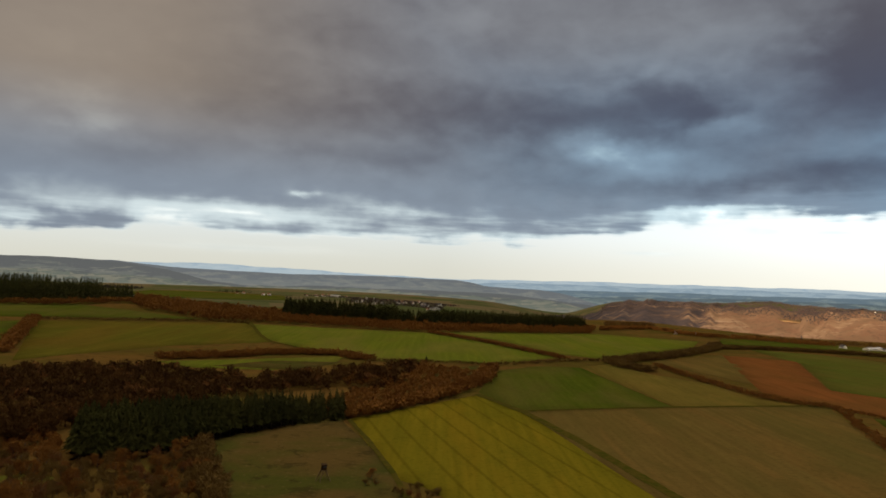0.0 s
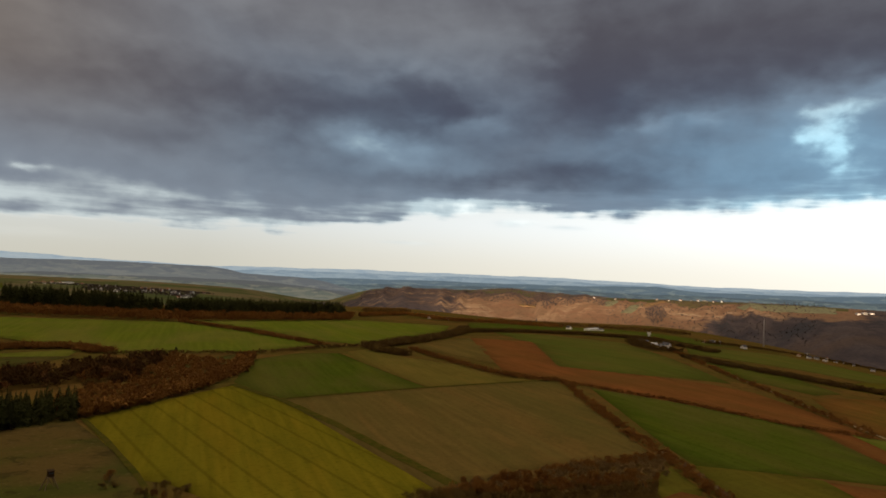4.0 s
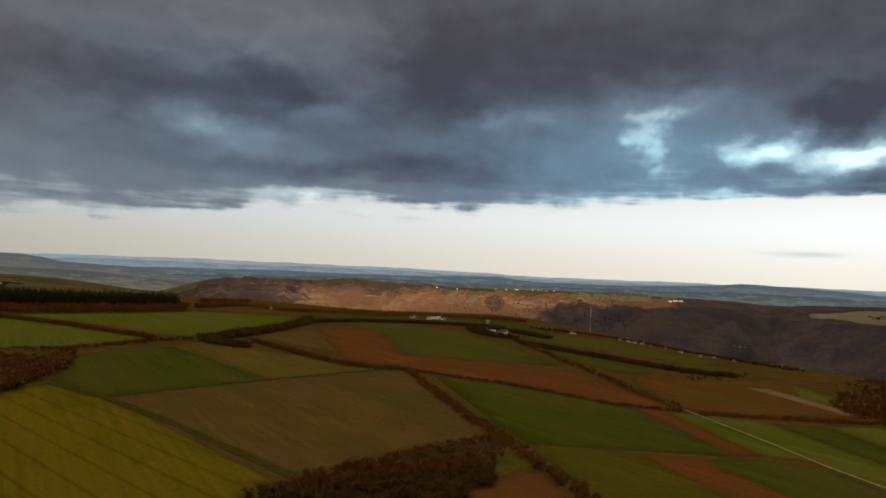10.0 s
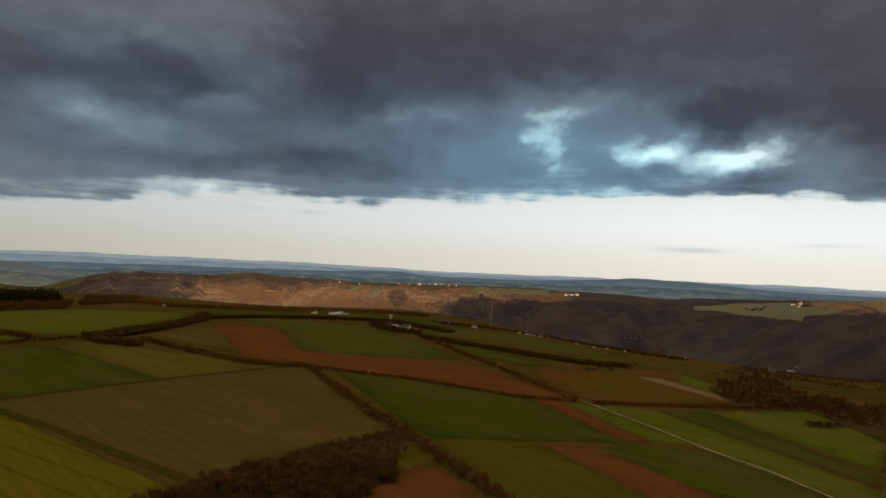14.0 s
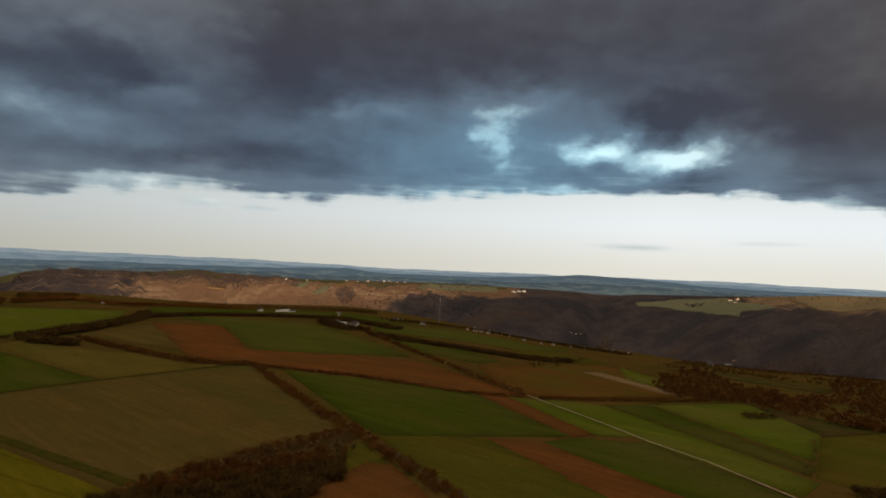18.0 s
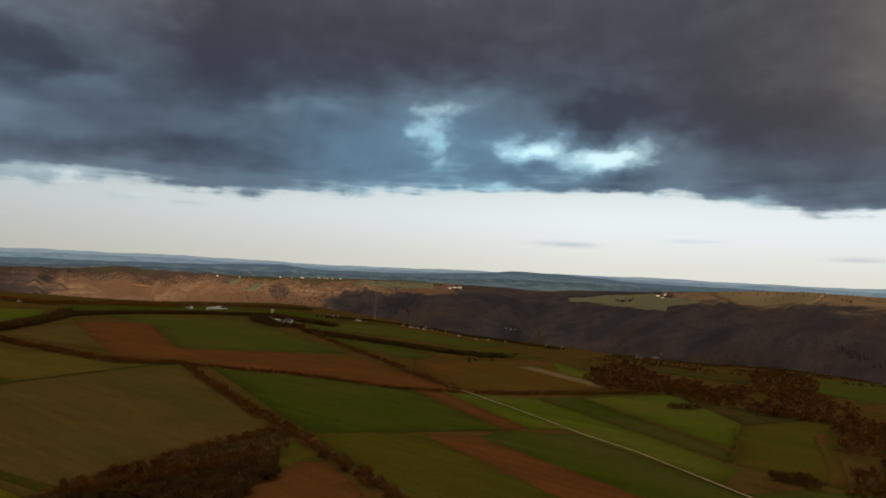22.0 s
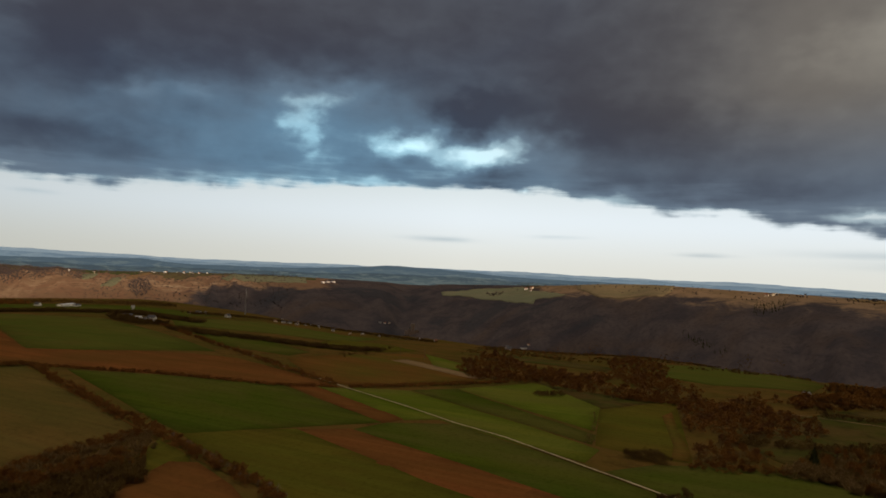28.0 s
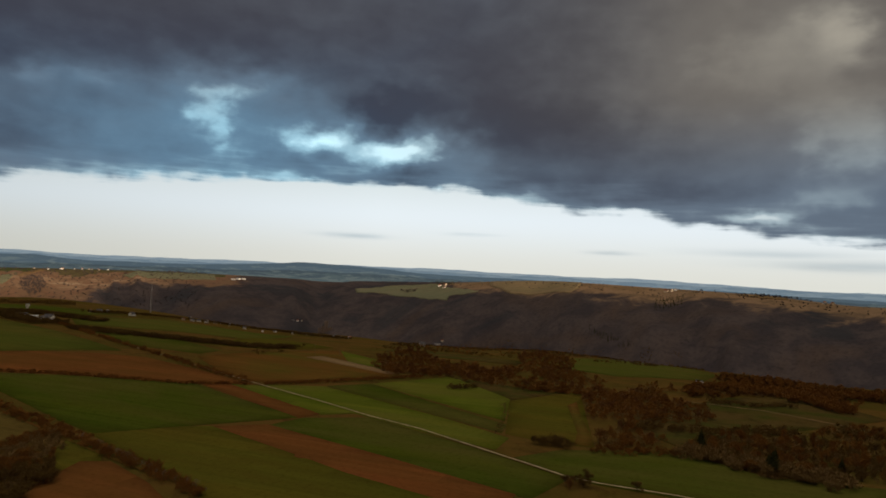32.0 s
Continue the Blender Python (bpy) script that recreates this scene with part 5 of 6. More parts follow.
hedge([(296, 1215), (413, 1374)], 20, 7, 12, "small dark wood at the plateau edge", SCRUB, seed=26, kinds=TREES, step=5)
hedge([(519, 1168), (631, 1203), (730, 1197), (767, 1092), (829, 1015)], 14, 4, 10, "leafless trees round the houses", SCRUB, seed=27, kinds=TREES, step=6)
hedge([(449, 550), (450, 479), (465, 435), (476, 397), (490, 376), (516, 358)], 18, 2.5, 5, "dark leafless hedge below the long field", SCRUB, seed=28)
hedge([(513, 734), (465, 623), (476, 597)], 14, 4, 8, "leafless trees round the farm", SCRUB, seed=29, kinds=TREES, step=5)
hedge([(688, 809), (777, 829), (820, 793), (903, 754), (928, 677), (871, 555), (849, 495)], 26, 2.5, 5, "leafless trees between the houses", SCRUB, seed=30, kinds=TREES, step=6)
hedge([(334, 103), (292, 90), (255, 81)], 2, 0.5, 1.0, "thin hedge between two meadows", STRAW, seed=31)
hedge([(396, 107), (399, 86), (398, 72), (410, 55)], 6, 2, 4.5, "leafless hedge above the meadow", seed=32)

# thicket at the foot of the olive field
spots = scatter([(159, 211), (131, 205), (106, 199), (85, 193), (67, 183), (56, 178), (100, 151), (114, 161), (125, 165), (141, 187), (157, 200)], 3.1, rng)
hedge([(159, 211), (130, 205), (106, 198), (84, 191), (67, 181)], 6, 1.6, 3.4, "tall leafless hedge at the foot of the olive field", seed=50)
pale_bushes = [tree_thing("bush", bare_crown(100 + s, 1100, 0.15, 0.018, 1.5, 0.04), BUSH_LIMBS[s], STRAW, "straw-brown tangled bush in the thicket", "bush", 3.2) for s in range(3)]
first_of(pale_bushes, [(124, 181), (111, 174), (129, 173)])
plant_things(pale_bushes, [(149, 198), (138, 196), (129, 196), (118, 194), (110, 192), (101, 189), (107, 180), (119, 183), (120, 172), (133, 182), (94, 185), (86, 183), (95, 171), (104, 165), (148, 190), (141, 190), (112, 163), (80, 180), (88, 170), (101, 173)], rng, 0.8, 1.5)
plant_things(rust_trees, [(125, 188), (114, 181), (102, 180), (98, 165), (117, 167), (86, 176), (96, 178), (123, 169)], rng, 0.45, 0.75)
hedge([(164, 205), (160, 213), (132, 207), (107, 200), (85, 193), (66, 183)], 5, 0.8, 1.8, "fringe of tall dry grass along the olive field", STRAW, seed=51, step=1.0)
plant_things(scrub_bushes, spots[0:120], rng, 0.7, 1.5)
plant_things(twig_trees, spots[120:200], rng, 0.4, 0.75)
stand("thicket", spots[200::2], BUSHES, 2.0, 4.4, STRAW, "brown leafless thicket below the olive field", "thicket", seed=33)
stand("thicket", spots[201::4], BUSHES, 1.6, 3.8, STRAW, "pale tangled scrub below the olive field", "thicket", seed=58)

# thin pale saplings in the hedge along the dirt track
saplings = [tree_thing("sapling", bare_crown(110 + s, 160, 0.10, 0.010, 0.6, 0.3), tube([(0, 0, -0.03), (0.01, 0, 0.4), (0.02, 0.01, 0.92)], [0.022, 0.015, 0.004]), STRAW, "thin pale leafless sapling in a hedge", "sapling", 3.4) for s in range(3)]
for sapling in saplings:
    sapling.children[0].data.materials[0] = PALE_BARK
first_of(saplings, [(149, 166), (146, 158), (143, 149)])
plant_things(saplings, [(150, 169), (147, 162), (144, 153), (141, 145), (140, 141), (139, 136), (138, 131), (137, 127), (136, 123), (152, 175), (155, 183), (158, 194)], rng, 0.75, 1.2)

# scrub and woods on the falling ground to the valley
spots = scatter([(372, 69), (401, 66), (433, 44), (389, 8), (347, 3), (305, 38), (279, 19), (255, 29), (251, 40)], 3.4, rng, 0.5, 0.38)
stand("thicket", spots[1::3], BUSHES, 2, 4.2, STRAW, "pale scrub in the meadows", "thicket", seed=60)
stand("thicket", spots[2::3], BUSHES, 2, 5, TWIGS, "reddish-brown scrub in the meadows", "thicket", seed=66)
stand("thicket", spots[::6], TREES, 3.5, 7, TWIGS, "reddish-brown leafless thicket in the meadows", "thicket", seed=34)
stand("thicket", spots[::11] + 1.5, TREES, 4, 7, RUSTY, "rusty oaks in the thicket", "thicket", seed=35)
spots = scatter([(308, 1), (322, -28), (373, -56), (373, -88), (240, -59), (255, -50), (249, -31), (242, -14), (249, -4), (262, 11)], 4.2, rng, 0.5, 0.36)
plant_things(twig_trees, spots[0::4], rng, 0.55, 1.0)
plant_things(scrub_bushes, spots[1::4], rng, 0.8, 1.5)
stand("thicket", spots[2::4], BUSHES, 3, 6, SCRUB, "dark brown thicket beside the meadow", "thicket", seed=36)
stand("thicket", spots[3::4], BUSHES, 2, 4.5, STRAW, "straw-brown scrub beside the meadow", "thicket", seed=69)
spots = scatter([(449, 244), (508, 201), (542, 117), (452, 68), (483, 10), (568, -106), (556, -147), (506, -134), (486, -92), (480, -46), (457, -4), (421, 56), (387, 107), (419, 170), (408, 206)], 4.4, rng, 0.5, 0.38)
stand("leafless_wood", spots[0::2], BUSHES, 2.5, 5.5, TWIGS, "low reddish-brown wood along the valley's edge", seed=37)
stand("leafless_wood", spots[1::4], BUSHES, 2, 4.5, STRAW, "pale scrub along the valley's edge", seed=59)
stand("leafless_wood", spots[3::8], TREES, 4.5, 8.5, TWIGS, "brown leafless trees along the valley's edge", seed=38)
stand("leafless_wood", spots[7::16], TREES, 4, 7.5, RUSTY, "rusty oaks along the valley's edge", seed=65)
spots = scatter([(596, 318), (612, 302), (676, 259), (706, 196), (796, 136), (904, 60), (904, 23), (1514, 38), (1552, 102), (1612, 274), (1707, 472), (1747, 668), (970, 478)], 6.5, rng, 0.5, 0.66)
stand("leafless_wood", spots, BUSHES, 2, 4, SCRUB, "dark leafless scrub on the falling edge of the plateau", seed=47)
spots = scatter([(604, 310), (612, 302), (676, 259), (706, 196), (796, 136), (1608, 273), (1699, 470), (1736, 663), (845, 417)], 14.0, rng, 0.5, 0.5)
stand("leafless_wood", spots, BUSHES, 2, 4.5, TWIGS, "brown leafless scrub on the falling edge of the plateau", seed=48)
spots = scatter([(455, 358), (578, 385), (526, 350), (484, 336), (431, 336)], 9, rng)
stand("thicket", spots, BUSHES, 2, 4, SCRUB, "dark clump of scrub below the houses", "thicket", seed=39)
hedge([(261, 9), (256, -4), (249, -14), (248, -26), (242, -37)], 14, 3, 5.5, "rounded straw-brown bushes along the meadow", STRAW, seed=52, step=2.2)
hedge([(481, -38), (484, -53), (442, -66)], 16, 4, 7, "clump of rusty trees on the pasture", TWIGS, seed=53, kinds=TREES, step=3)
hedge([(426, 6), (426, -16), (449, -37)], 8, 2, 4, "low scrub along the pasture track", SCRUB, seed=54, step=3)
hedge([(301, 37), (314, 17), (318, -6), (344, -30)], 12, 2, 4.5, "scattered scrub on the pasture", SCRUB, seed=55, step=3.4)
hedge([(245, 42), (250, 26), (263, 10)], 8, 1.6, 3.2, "low brown scrub above the dark green field", TWIGS, seed=56, step=2)
hedge([(530, 0), (512, -25), (528, -43), (568, -106)], 14, 4, 8, "leafless trees at the valley's edge", TWIGS, seed=57, kinds=TREES, step=3.5)
plant_things(pale_bushes, [(239, -33), (236, -34), (243, -37), (263, -24), (261, -27), (260, -31), (269, -11), (269, -8)], rng, 0.9, 1.6)
plant_things(dark_spruces, [(247, -16), (250, -18), (244, -17), (260, -39), (271, 6)], rng, 0.45, 0.62)
hedge([(371, 147), (385, 138)], 8, 2, 4, "clump of leafless bushes in the field", SCRUB, seed=40)
hedge([(247, 63), (244, 50)], 8, 2.5, 4.5, "dark clump of bushes in the meadow", SCRUB, seed=41)
plant_things(scrub_bushes, [(196, 41), (200, 39), (206, 36), (198, 36), (201, 21)], rng, 0.7, 1.3)
plant_things(rust_trees, [(193, 39)], rng, 0.5, 0.6)
# brown woods along the lip of the plateau
LIP_WOODS = (
    ([(640, 8), (860, 2), (900, -60), (760, -105), (621, -55), (600, -20)], 6.0, 3.0, 5.5, DARK_TWIGS, "dark brown wood along the lip of the plateau"),
    ([(504, 24), (578, -1), (620, -30), (583, -60), (485, -33), (459, -10), (444, 18)], 5.0, 3.0, 6.0, DARK_TWIGS, "dark brown wood along the lip of the plateau"),
    ([(621, -55), (733, -105), (637, -140), (509, -110), (501, -73), (491, -45)], 5.0, 3.0, 6.5, DARK_TWIGS, "dark brown wood along the lip of the plateau"),
    ([(770, 223), (873, 222), (815, 174), (700, 140), (559, 115), (530, 95), (491, 121), (559, 158)], 7.0, 3.0, 5.5, TWIGS, "reddish-brown wood beside the field on the lip"),
    ([(510, 271), (649, 307), (586, 249), (488, 192), (510, 147), (451, 130), (418, 215)], 5.0, 2.5, 6.0, TWIGS, "reddish-brown wood below the hill field"),
)
for seed, (outline, gap, low, high, mat, label) in enumerate(LIP_WOODS):
    spots = scatter(outline, gap, rng, 0.5, 0.28)
    stand("leafless_wood", spots, BUSHES, low, high * 0.8, mat, label, seed=90 + seed)
    stand("leafless_wood", spots[::6] + 1.5, TREES, low + 1.5, high + 1.5, RUSTY if seed > 2 else TWIGS, "taller rusty trees in the brown wood", seed=95 + seed)
# small trees along the foot of the long green field
plant_things(dark_spruces, [(-9, 513)], rng, 0.3, 0.4)

# woods on the far valley sides
def slope_spots(b0, b1, u0, u1, count, seed):
    r = np.random.RandomState(seed)
    b, u = r.uniform(b0, b1, count), r.uniform(u0, u1, count)
    dale, crest = by_bearing(DALE_FAR, b), by_bearing(CREST_FAR, b)
    d = dale + u * (crest - dale)
    return np.stack([d * np.sin(np.radians(b)), d * np.cos(np.radians(b))], -1)


stand("valley_wood", slope_spots(45, 102, 0.80, 1.0, 350, 1), FAR_TREES, 3.5, 6, FARWOOD, "leafless woods along the valley's shoulder", seed=42)
stand("valley_wood", slope_spots(13, 33, 0.62, 1.0, 4200, 3), FAR_TREES, 3.5, 6, FARWOOD, "leafless woods above the vineyards", seed=46)
stand("valley_wood", slope_spots(33, 48, 0.3, 1.0, 900, 2), FAR_TREES, 3.5, 6.5, FARWOOD, "leafless woods above the vineyards", seed=43)

# darker woods in the folds of the far slopes and on the farmland above them
FOLDS = (
    ([(1542, 2117), (1585, 2127), (1573, 2058), (1516, 1969), (1454, 1910), (1446, 1936), (1448, 1974), (1484, 2042)], 9.0, 6, 10, FARWOOD, FAR_TREES, "dark leafless wood in a fold of the sunlit hill"),
    ([(1194, 2462), (1272, 2400), (1293, 2274), (1238, 2254), (1188, 2361)], 13.0, 5, 9, FARWOOD, FAR_TREES, "dark leafless wood in a fold of the sunlit hill"),
    ([(2208, 1080), (2224, 1049), (2206, 1010), (2170, 996), (2162, 1038)], 9.0, 4, 8, FARWOOD, FAR_TREES, "leafless copse on the spur meadow"),
    ([(2199, 906), (2240, 940), (2300, 1010), (2320, 980), (2230, 880), (2190, 870)], 9.0, 7, 12, NEEDLES, FAR_SPRUCES, "small spruce wood behind the meadow houses"),
    ([(1897, 180), (1909, 108), (1830, 109), (1789, 171)], 10.0, 8, 14, NEEDLES, FAR_SPRUCES, "spruces on the shoulder of the valley"),
    ([(1721, 327), (1676, 278), (1622, 218), (1591, 190), (1598, 223), (1631, 265), (1688, 306)], 7.0, 8, 13, NEEDLES, FAR_SPRUCES, "dark spruces in a gully of the valley side"),
    ([(-807, 2482), (-767, 2500), (-681, 2530), (-690, 2570), (-800, 2560)], 9.0, 9, 15, NEEDLES, FAR_SPRUCES, "dark spruce copse on the plateau"),
    ([(-1500, 2300), (-1050, 2420), (-1060, 2480), (-1500, 2400)], 14.0, 9, 15, FARWOOD, FAR_TREES, "leafless wood on the plateau"),
    ([(2040, 1990), (2150, 1900), (2180, 1930), (2070, 2020)], 11.0, 9, 14, NEEDLES, FAR_SPRUCES, "dark wood on the sunlit crest"),
    ([(1860, -30), (1930, -20), (2000, -180), (1960, -200)], 12.0, 4, 8, FARWOOD, FAR_TREES, "leafless wood on the far crest"),
)
for seed, (outline, step, low, high, mat, kinds, label) in enumerate(FOLDS):
    stand("valley_wood", scatter(outline, step, rng, 0.5, 0.15), kinds, low, high, mat, label, seed=61 + seed)
# gardens and trees between the houses of the village
stand("village_trees", scatter([(-500, 2480), (-360, 2560), (-220, 2500), (-60, 2250), (60, 2150), (10, 1850), (0, 1480), (-60, 1600), (-250, 1800), (-300, 2300)], 15.0, rng, 0.5, 0.3), FAR_TREES, 4, 7, FARWOOD, "dark leafless trees between the village houses", seed=81)
stand("village_trees", scatter([(-480, 2470), (-220, 2480), (-40, 2150), (0, 1700), (-200, 1800)], 38.0, rng, 0.5, 0.3), FAR_SPRUCES, 5, 9, NEEDLES, "dark spruces between the village houses", seed=82)

# ---------------------------------------------------------------- houses and other built things


def boxed(bm, x0, x1, y0, y1, z0, z1):
    m = Matrix.Translation(((x0 + x1) / 2, (y0 + y1) / 2, (z0 + z1) / 2)) @ Matrix.Diagonal((x1 - x0, y1 - y0, z1 - z0, 1))
    bmesh.ops.create_cube(bm, size=1.0, matrix=m)
    return bm


def gable_walls(wide, long, eaves, ridge):
    bm = bmesh.new()
    outline = [(-wide / 2, -0.5), (wide / 2, -0.5), (wide / 2, eaves), (0, ridge), (-wide / 2, eaves)]
    front = bm.faces.new([bm.verts.new((x, -long / 2, z)) for x, z in outline])
    back = bmesh.ops.extrude_face_region(bm, geom=[front])
    bmesh.ops.translate(bm, vec=(0, long, 0), verts=[v for v in back["geom"] if isinstance(v, bmesh.types.BMVert)])
    bmesh.ops.recalc_face_normals(bm, faces=bm.faces[:])
    return bm


def roof_slab(wide, long, eaves, ridge, side):
    """One pitch of a roof, with its thickness and overhang."""
    bm = bmesh.new()
    over, thick = 0.4, 0.25
    slope = (ridge - eaves) / (wide / 2)
    x1, z1 = side * (wide / 2 + over), eaves - over * slope
    ring = [(0, ridge + 0.05), (x1, z1 + 0.05), (x1, z1 + 0.05 + thick), (0, ridge + 0.05 + thick)]
    face = bm.faces.new([bm.verts.new((x, -long / 2 - over, z)) for x, z in ring])
    more = bmesh.ops.extrude_face_region(bm, geom=[face])
    bmesh.ops.translate(bm, vec=(0, long + 2 * over, 0), verts=[v for v in more["geom"] if isinstance(v, bmesh.types.BMVert)])
    bmesh.ops.recalc_face_normals(bm, faces=bm.faces[:])
    return bm


def house(wide, long, eaves, ridge, wall_mat, roof_mat, label, windows=3, name="house"):
    base = new(name)
    walls = part("wall_shell", gable_walls(wide, long, eaves, ridge), wall_mat, base)
    for side in (-1, 1):
        part("roof_pitch", roof_slab(wide, long, eaves, ridge, side), roof_mat, base)
    part("chimney", boxed(bmesh.new(), 0.4, 1.0, long * 0.2, long * 0.2 + 0.7, ridge - 0.6, ridge + 1.1), REDTILE, base)
    for side in (-1, 1):
        for k in range(windows):
            y = long * ((k + 0.5) / windows - 0.5)
            part("window", boxed(bmesh.new(), side * wide / 2 - 0.04, side * wide / 2 + 0.04, y - 0.6, y + 0.6, 1.0, 2.3), DARKGLASS, walls)
        if eaves > 4.5:
            part("window", boxed(bmesh.new(), -0.6, 0.6, side * long / 2 - 0.04, side * long / 2 + 0.04, eaves - 1.6, eaves - 0.3), DARKGLASS, walls)
    return tagged(base, label, "house", group="houses of the villages")


HOUSES = [
    house(9, 12, 5.2, 9.0, WHITEWASH, SLATE, "white rendered house with a dark slate roof"),
    house(10, 14, 4.8, 9.5, WHITEWASH, SLATE, "large white house with a steep slate roof"),
    house(8.5, 11, 4.6, 8.2, CREAM, REDTILE, "cream rendered house with a red tile roof"),
    house(9, 10, 5.4, 9.2, WHITEWASH, REDTILE, "white house with a red tile roof"),
]
BARN = house(15, 34, 5.5, 9.5, WHITEWASH, SLATE, "long white farm building with a low roof", 7, "barn")
HALL = house(16, 44, 6.0, 8.0, WHITEWASH, METAL, "long white hall with a pale metal roof", 9, "hall")
placed = {}


def stand_at(proto, x, y, turn, size=1.0, sink=0.3):
    z = float(height(x, y)) - sink
    if proto.name not in placed:
        placed[proto.name] = True
        proto.matrix_basis = pose(x, y, z, 0, 0, turn) @ Matrix.Scale(size, 4)
        return proto
    twin = copy_thing(proto, pose(x, y, z, 0, 0, turn))
    twin.scale = (size, size, size)
    return twin


rng = np.random.RandomState(21)


def hamlet(spots, jitter, size=1.0, kinds=HOUSES):
    for x, y in spots:
        stand_at(kinds[rng.randint(len(kinds))], x + rng.uniform(-jitter, jitter), y + rng.uniform(-jitter, jitter), rng.uniform(0, 180), size * rng.uniform(0.85, 1.2))


# farm and white halls on the plateau
for (x, y), turn, size in zip([(611, 987), (643, 1021), (632, 991)], (-60, -40, -65), (0.55, 0.55, 0.45)):
    stand_at(HALL if size > 0.5 else BARN, x, y, turn, size)
for (x, y), proto, turn, size in zip([(505, 664), (524, 711), (535, 741), (527, 742), (519, 673)], (BARN, HALL, BARN, HALL, HOUSES[0]), (-35, 50, 55, 48, 20), (0.5, 0.4, 0.45, 0.36, 0.7)):
    stand_at(proto, x, y, turn, size)
hamlet([(581, 1005), (706, 827), (720, 826), (737, 829), (748, 798), (385, 1140), (401, 1168), (421, 1149), (455, 1174)], 4, 0.5)
# terrace of houses stepping down to the valley
hamlet([(828, 771), (829, 759), (846, 763), (845, 750), (864, 755), (886, 762), (912, 771), (903, 754), (866, 687), (863, 654), (887, 647), (889, 609), (902, 595), (887, 575), (875, 555), (888, 550), (887, 542), (907, 546), (912, 540), (912, 532), (922, 842), (969, 856)], 5, 0.38)
# houses in the valley and on the far slopes
hamlet([(1738, 719), (1748, 786), (1769, 1222), (1771, 1205), (1798, 1208), (930, 415)], 5, 0.6)
stand_at(BARN, 1727, 724, 20, 0.6)
hamlet([(901, 404), (592, 16), (599, 19)], 2, 0.2)
# village on the crest above the vineyards
hamlet([(1454, 2298), (1545, 2348), (1562, 2337), (1740, 2300), (1759, 2284), (1743, 2231), (1797, 2274), (1784, 2232), (1856, 2302), (1850, 2250), (1865, 2240), (1880, 2225), (1827, 2131), (1886, 2182), (1908, 2140), (1770, 2255), (1812, 2262)], 14, 0.5)
for x, y in [(2018, 1659), (2038, 1652), (2060, 1646)]:
    stand_at(HALL, x, y, -40, 0.7)
hamlet([(2192, 918), (2161, 887), (2205, 905)], 5, 0.8)
hamlet([(1985, 160), (1988, 146), (1990, 132), (1900, -215), (1902, -235)], 5, 0.8)
# village behind the spruce wood
hamlet([(-465, 2442), (-456, 2474), (-458, 2571), (-439, 2533), (-424, 2487), (-452, 2700), (-417, 2611), (-395, 2682), (-362, 2539), (-357, 2556), (-237, 1847), (-220, 1870), (-266, 2383), (-205, 1889), (-249, 2428), (-231, 2478), (-158, 1760), (-144, 1785), (-153, 2138), (-145, 2332), (-109, 1843), (-98, 1860), (-93, 1989), (-77, 1894), (-55, 1757), (-39, 1793), (-26, 1623), (-14, 1441), (-10, 1519), (-64, 2235), (39, 2154), (5, 1893), (-190, 1950), (-170, 2230), (-120, 2010), (-60, 1960), (-80, 2090), (-30, 1720), (-42, 1700), (-300, 2420), (-677, 2314), (-676, 2371), (-575, 2228), (-564, 2261)], 14, 0.7)
stand_at(HALL, -393, 2587, 70, 0.8)
stand_at(BARN, -16, 1500, 30, 0.6)


def lattice_mast(x, y, tall):
    """Slim guyed radio mast with lattice sides."""
    base = new("radio_mast")
    base.location = (x, y, float(height(x, y)))
    half = 0.8
    corners = [(half * math.cos(a), half * math.sin(a)) for a in (0.5, 2.6, 4.7)]
    for cx, cy in corners:
        v, f = tube([(cx, cy, -0.5), (cx, cy, tall * 0.5), (cx * 0.6, cy * 0.6, tall)], [0.26, 0.24, 0.2], 4)
        link_mesh("leg", v, f, METAL, base)
    steps = int(tall / 2.0)
    for k in range(steps):
        z = k * 2.0
        bm = bmesh.new()
        for (ax, ay), (bx, by) in zip(corners, corners[1:] + corners[:1]):
            a, b = Vector((ax, ay, z)), Vector((bx, by, z + 2.0))
            mid, way = (a + b) / 2, b - a
            turn = way.to_track_quat("Z", "Y").to_matrix().to_4x4()
            bmesh.ops.create_cube(bm, size=1.0, matrix=Matrix.Translation(mid) @ turn @ Matrix.Diagonal((0.12, 0.12, way.length, 1)))
        part("brace", bm, METAL, base)
    v, f = tube([(0, 0, tall), (0, 0, tall + 6)], [0.12, 0.05], 5)
    link_mesh("antenna", v, f, METAL, base)
    return tagged(base, "tall slim grey lattice radio mast", "mast")


lattice_mast(*[(947, 962)][0], 46)


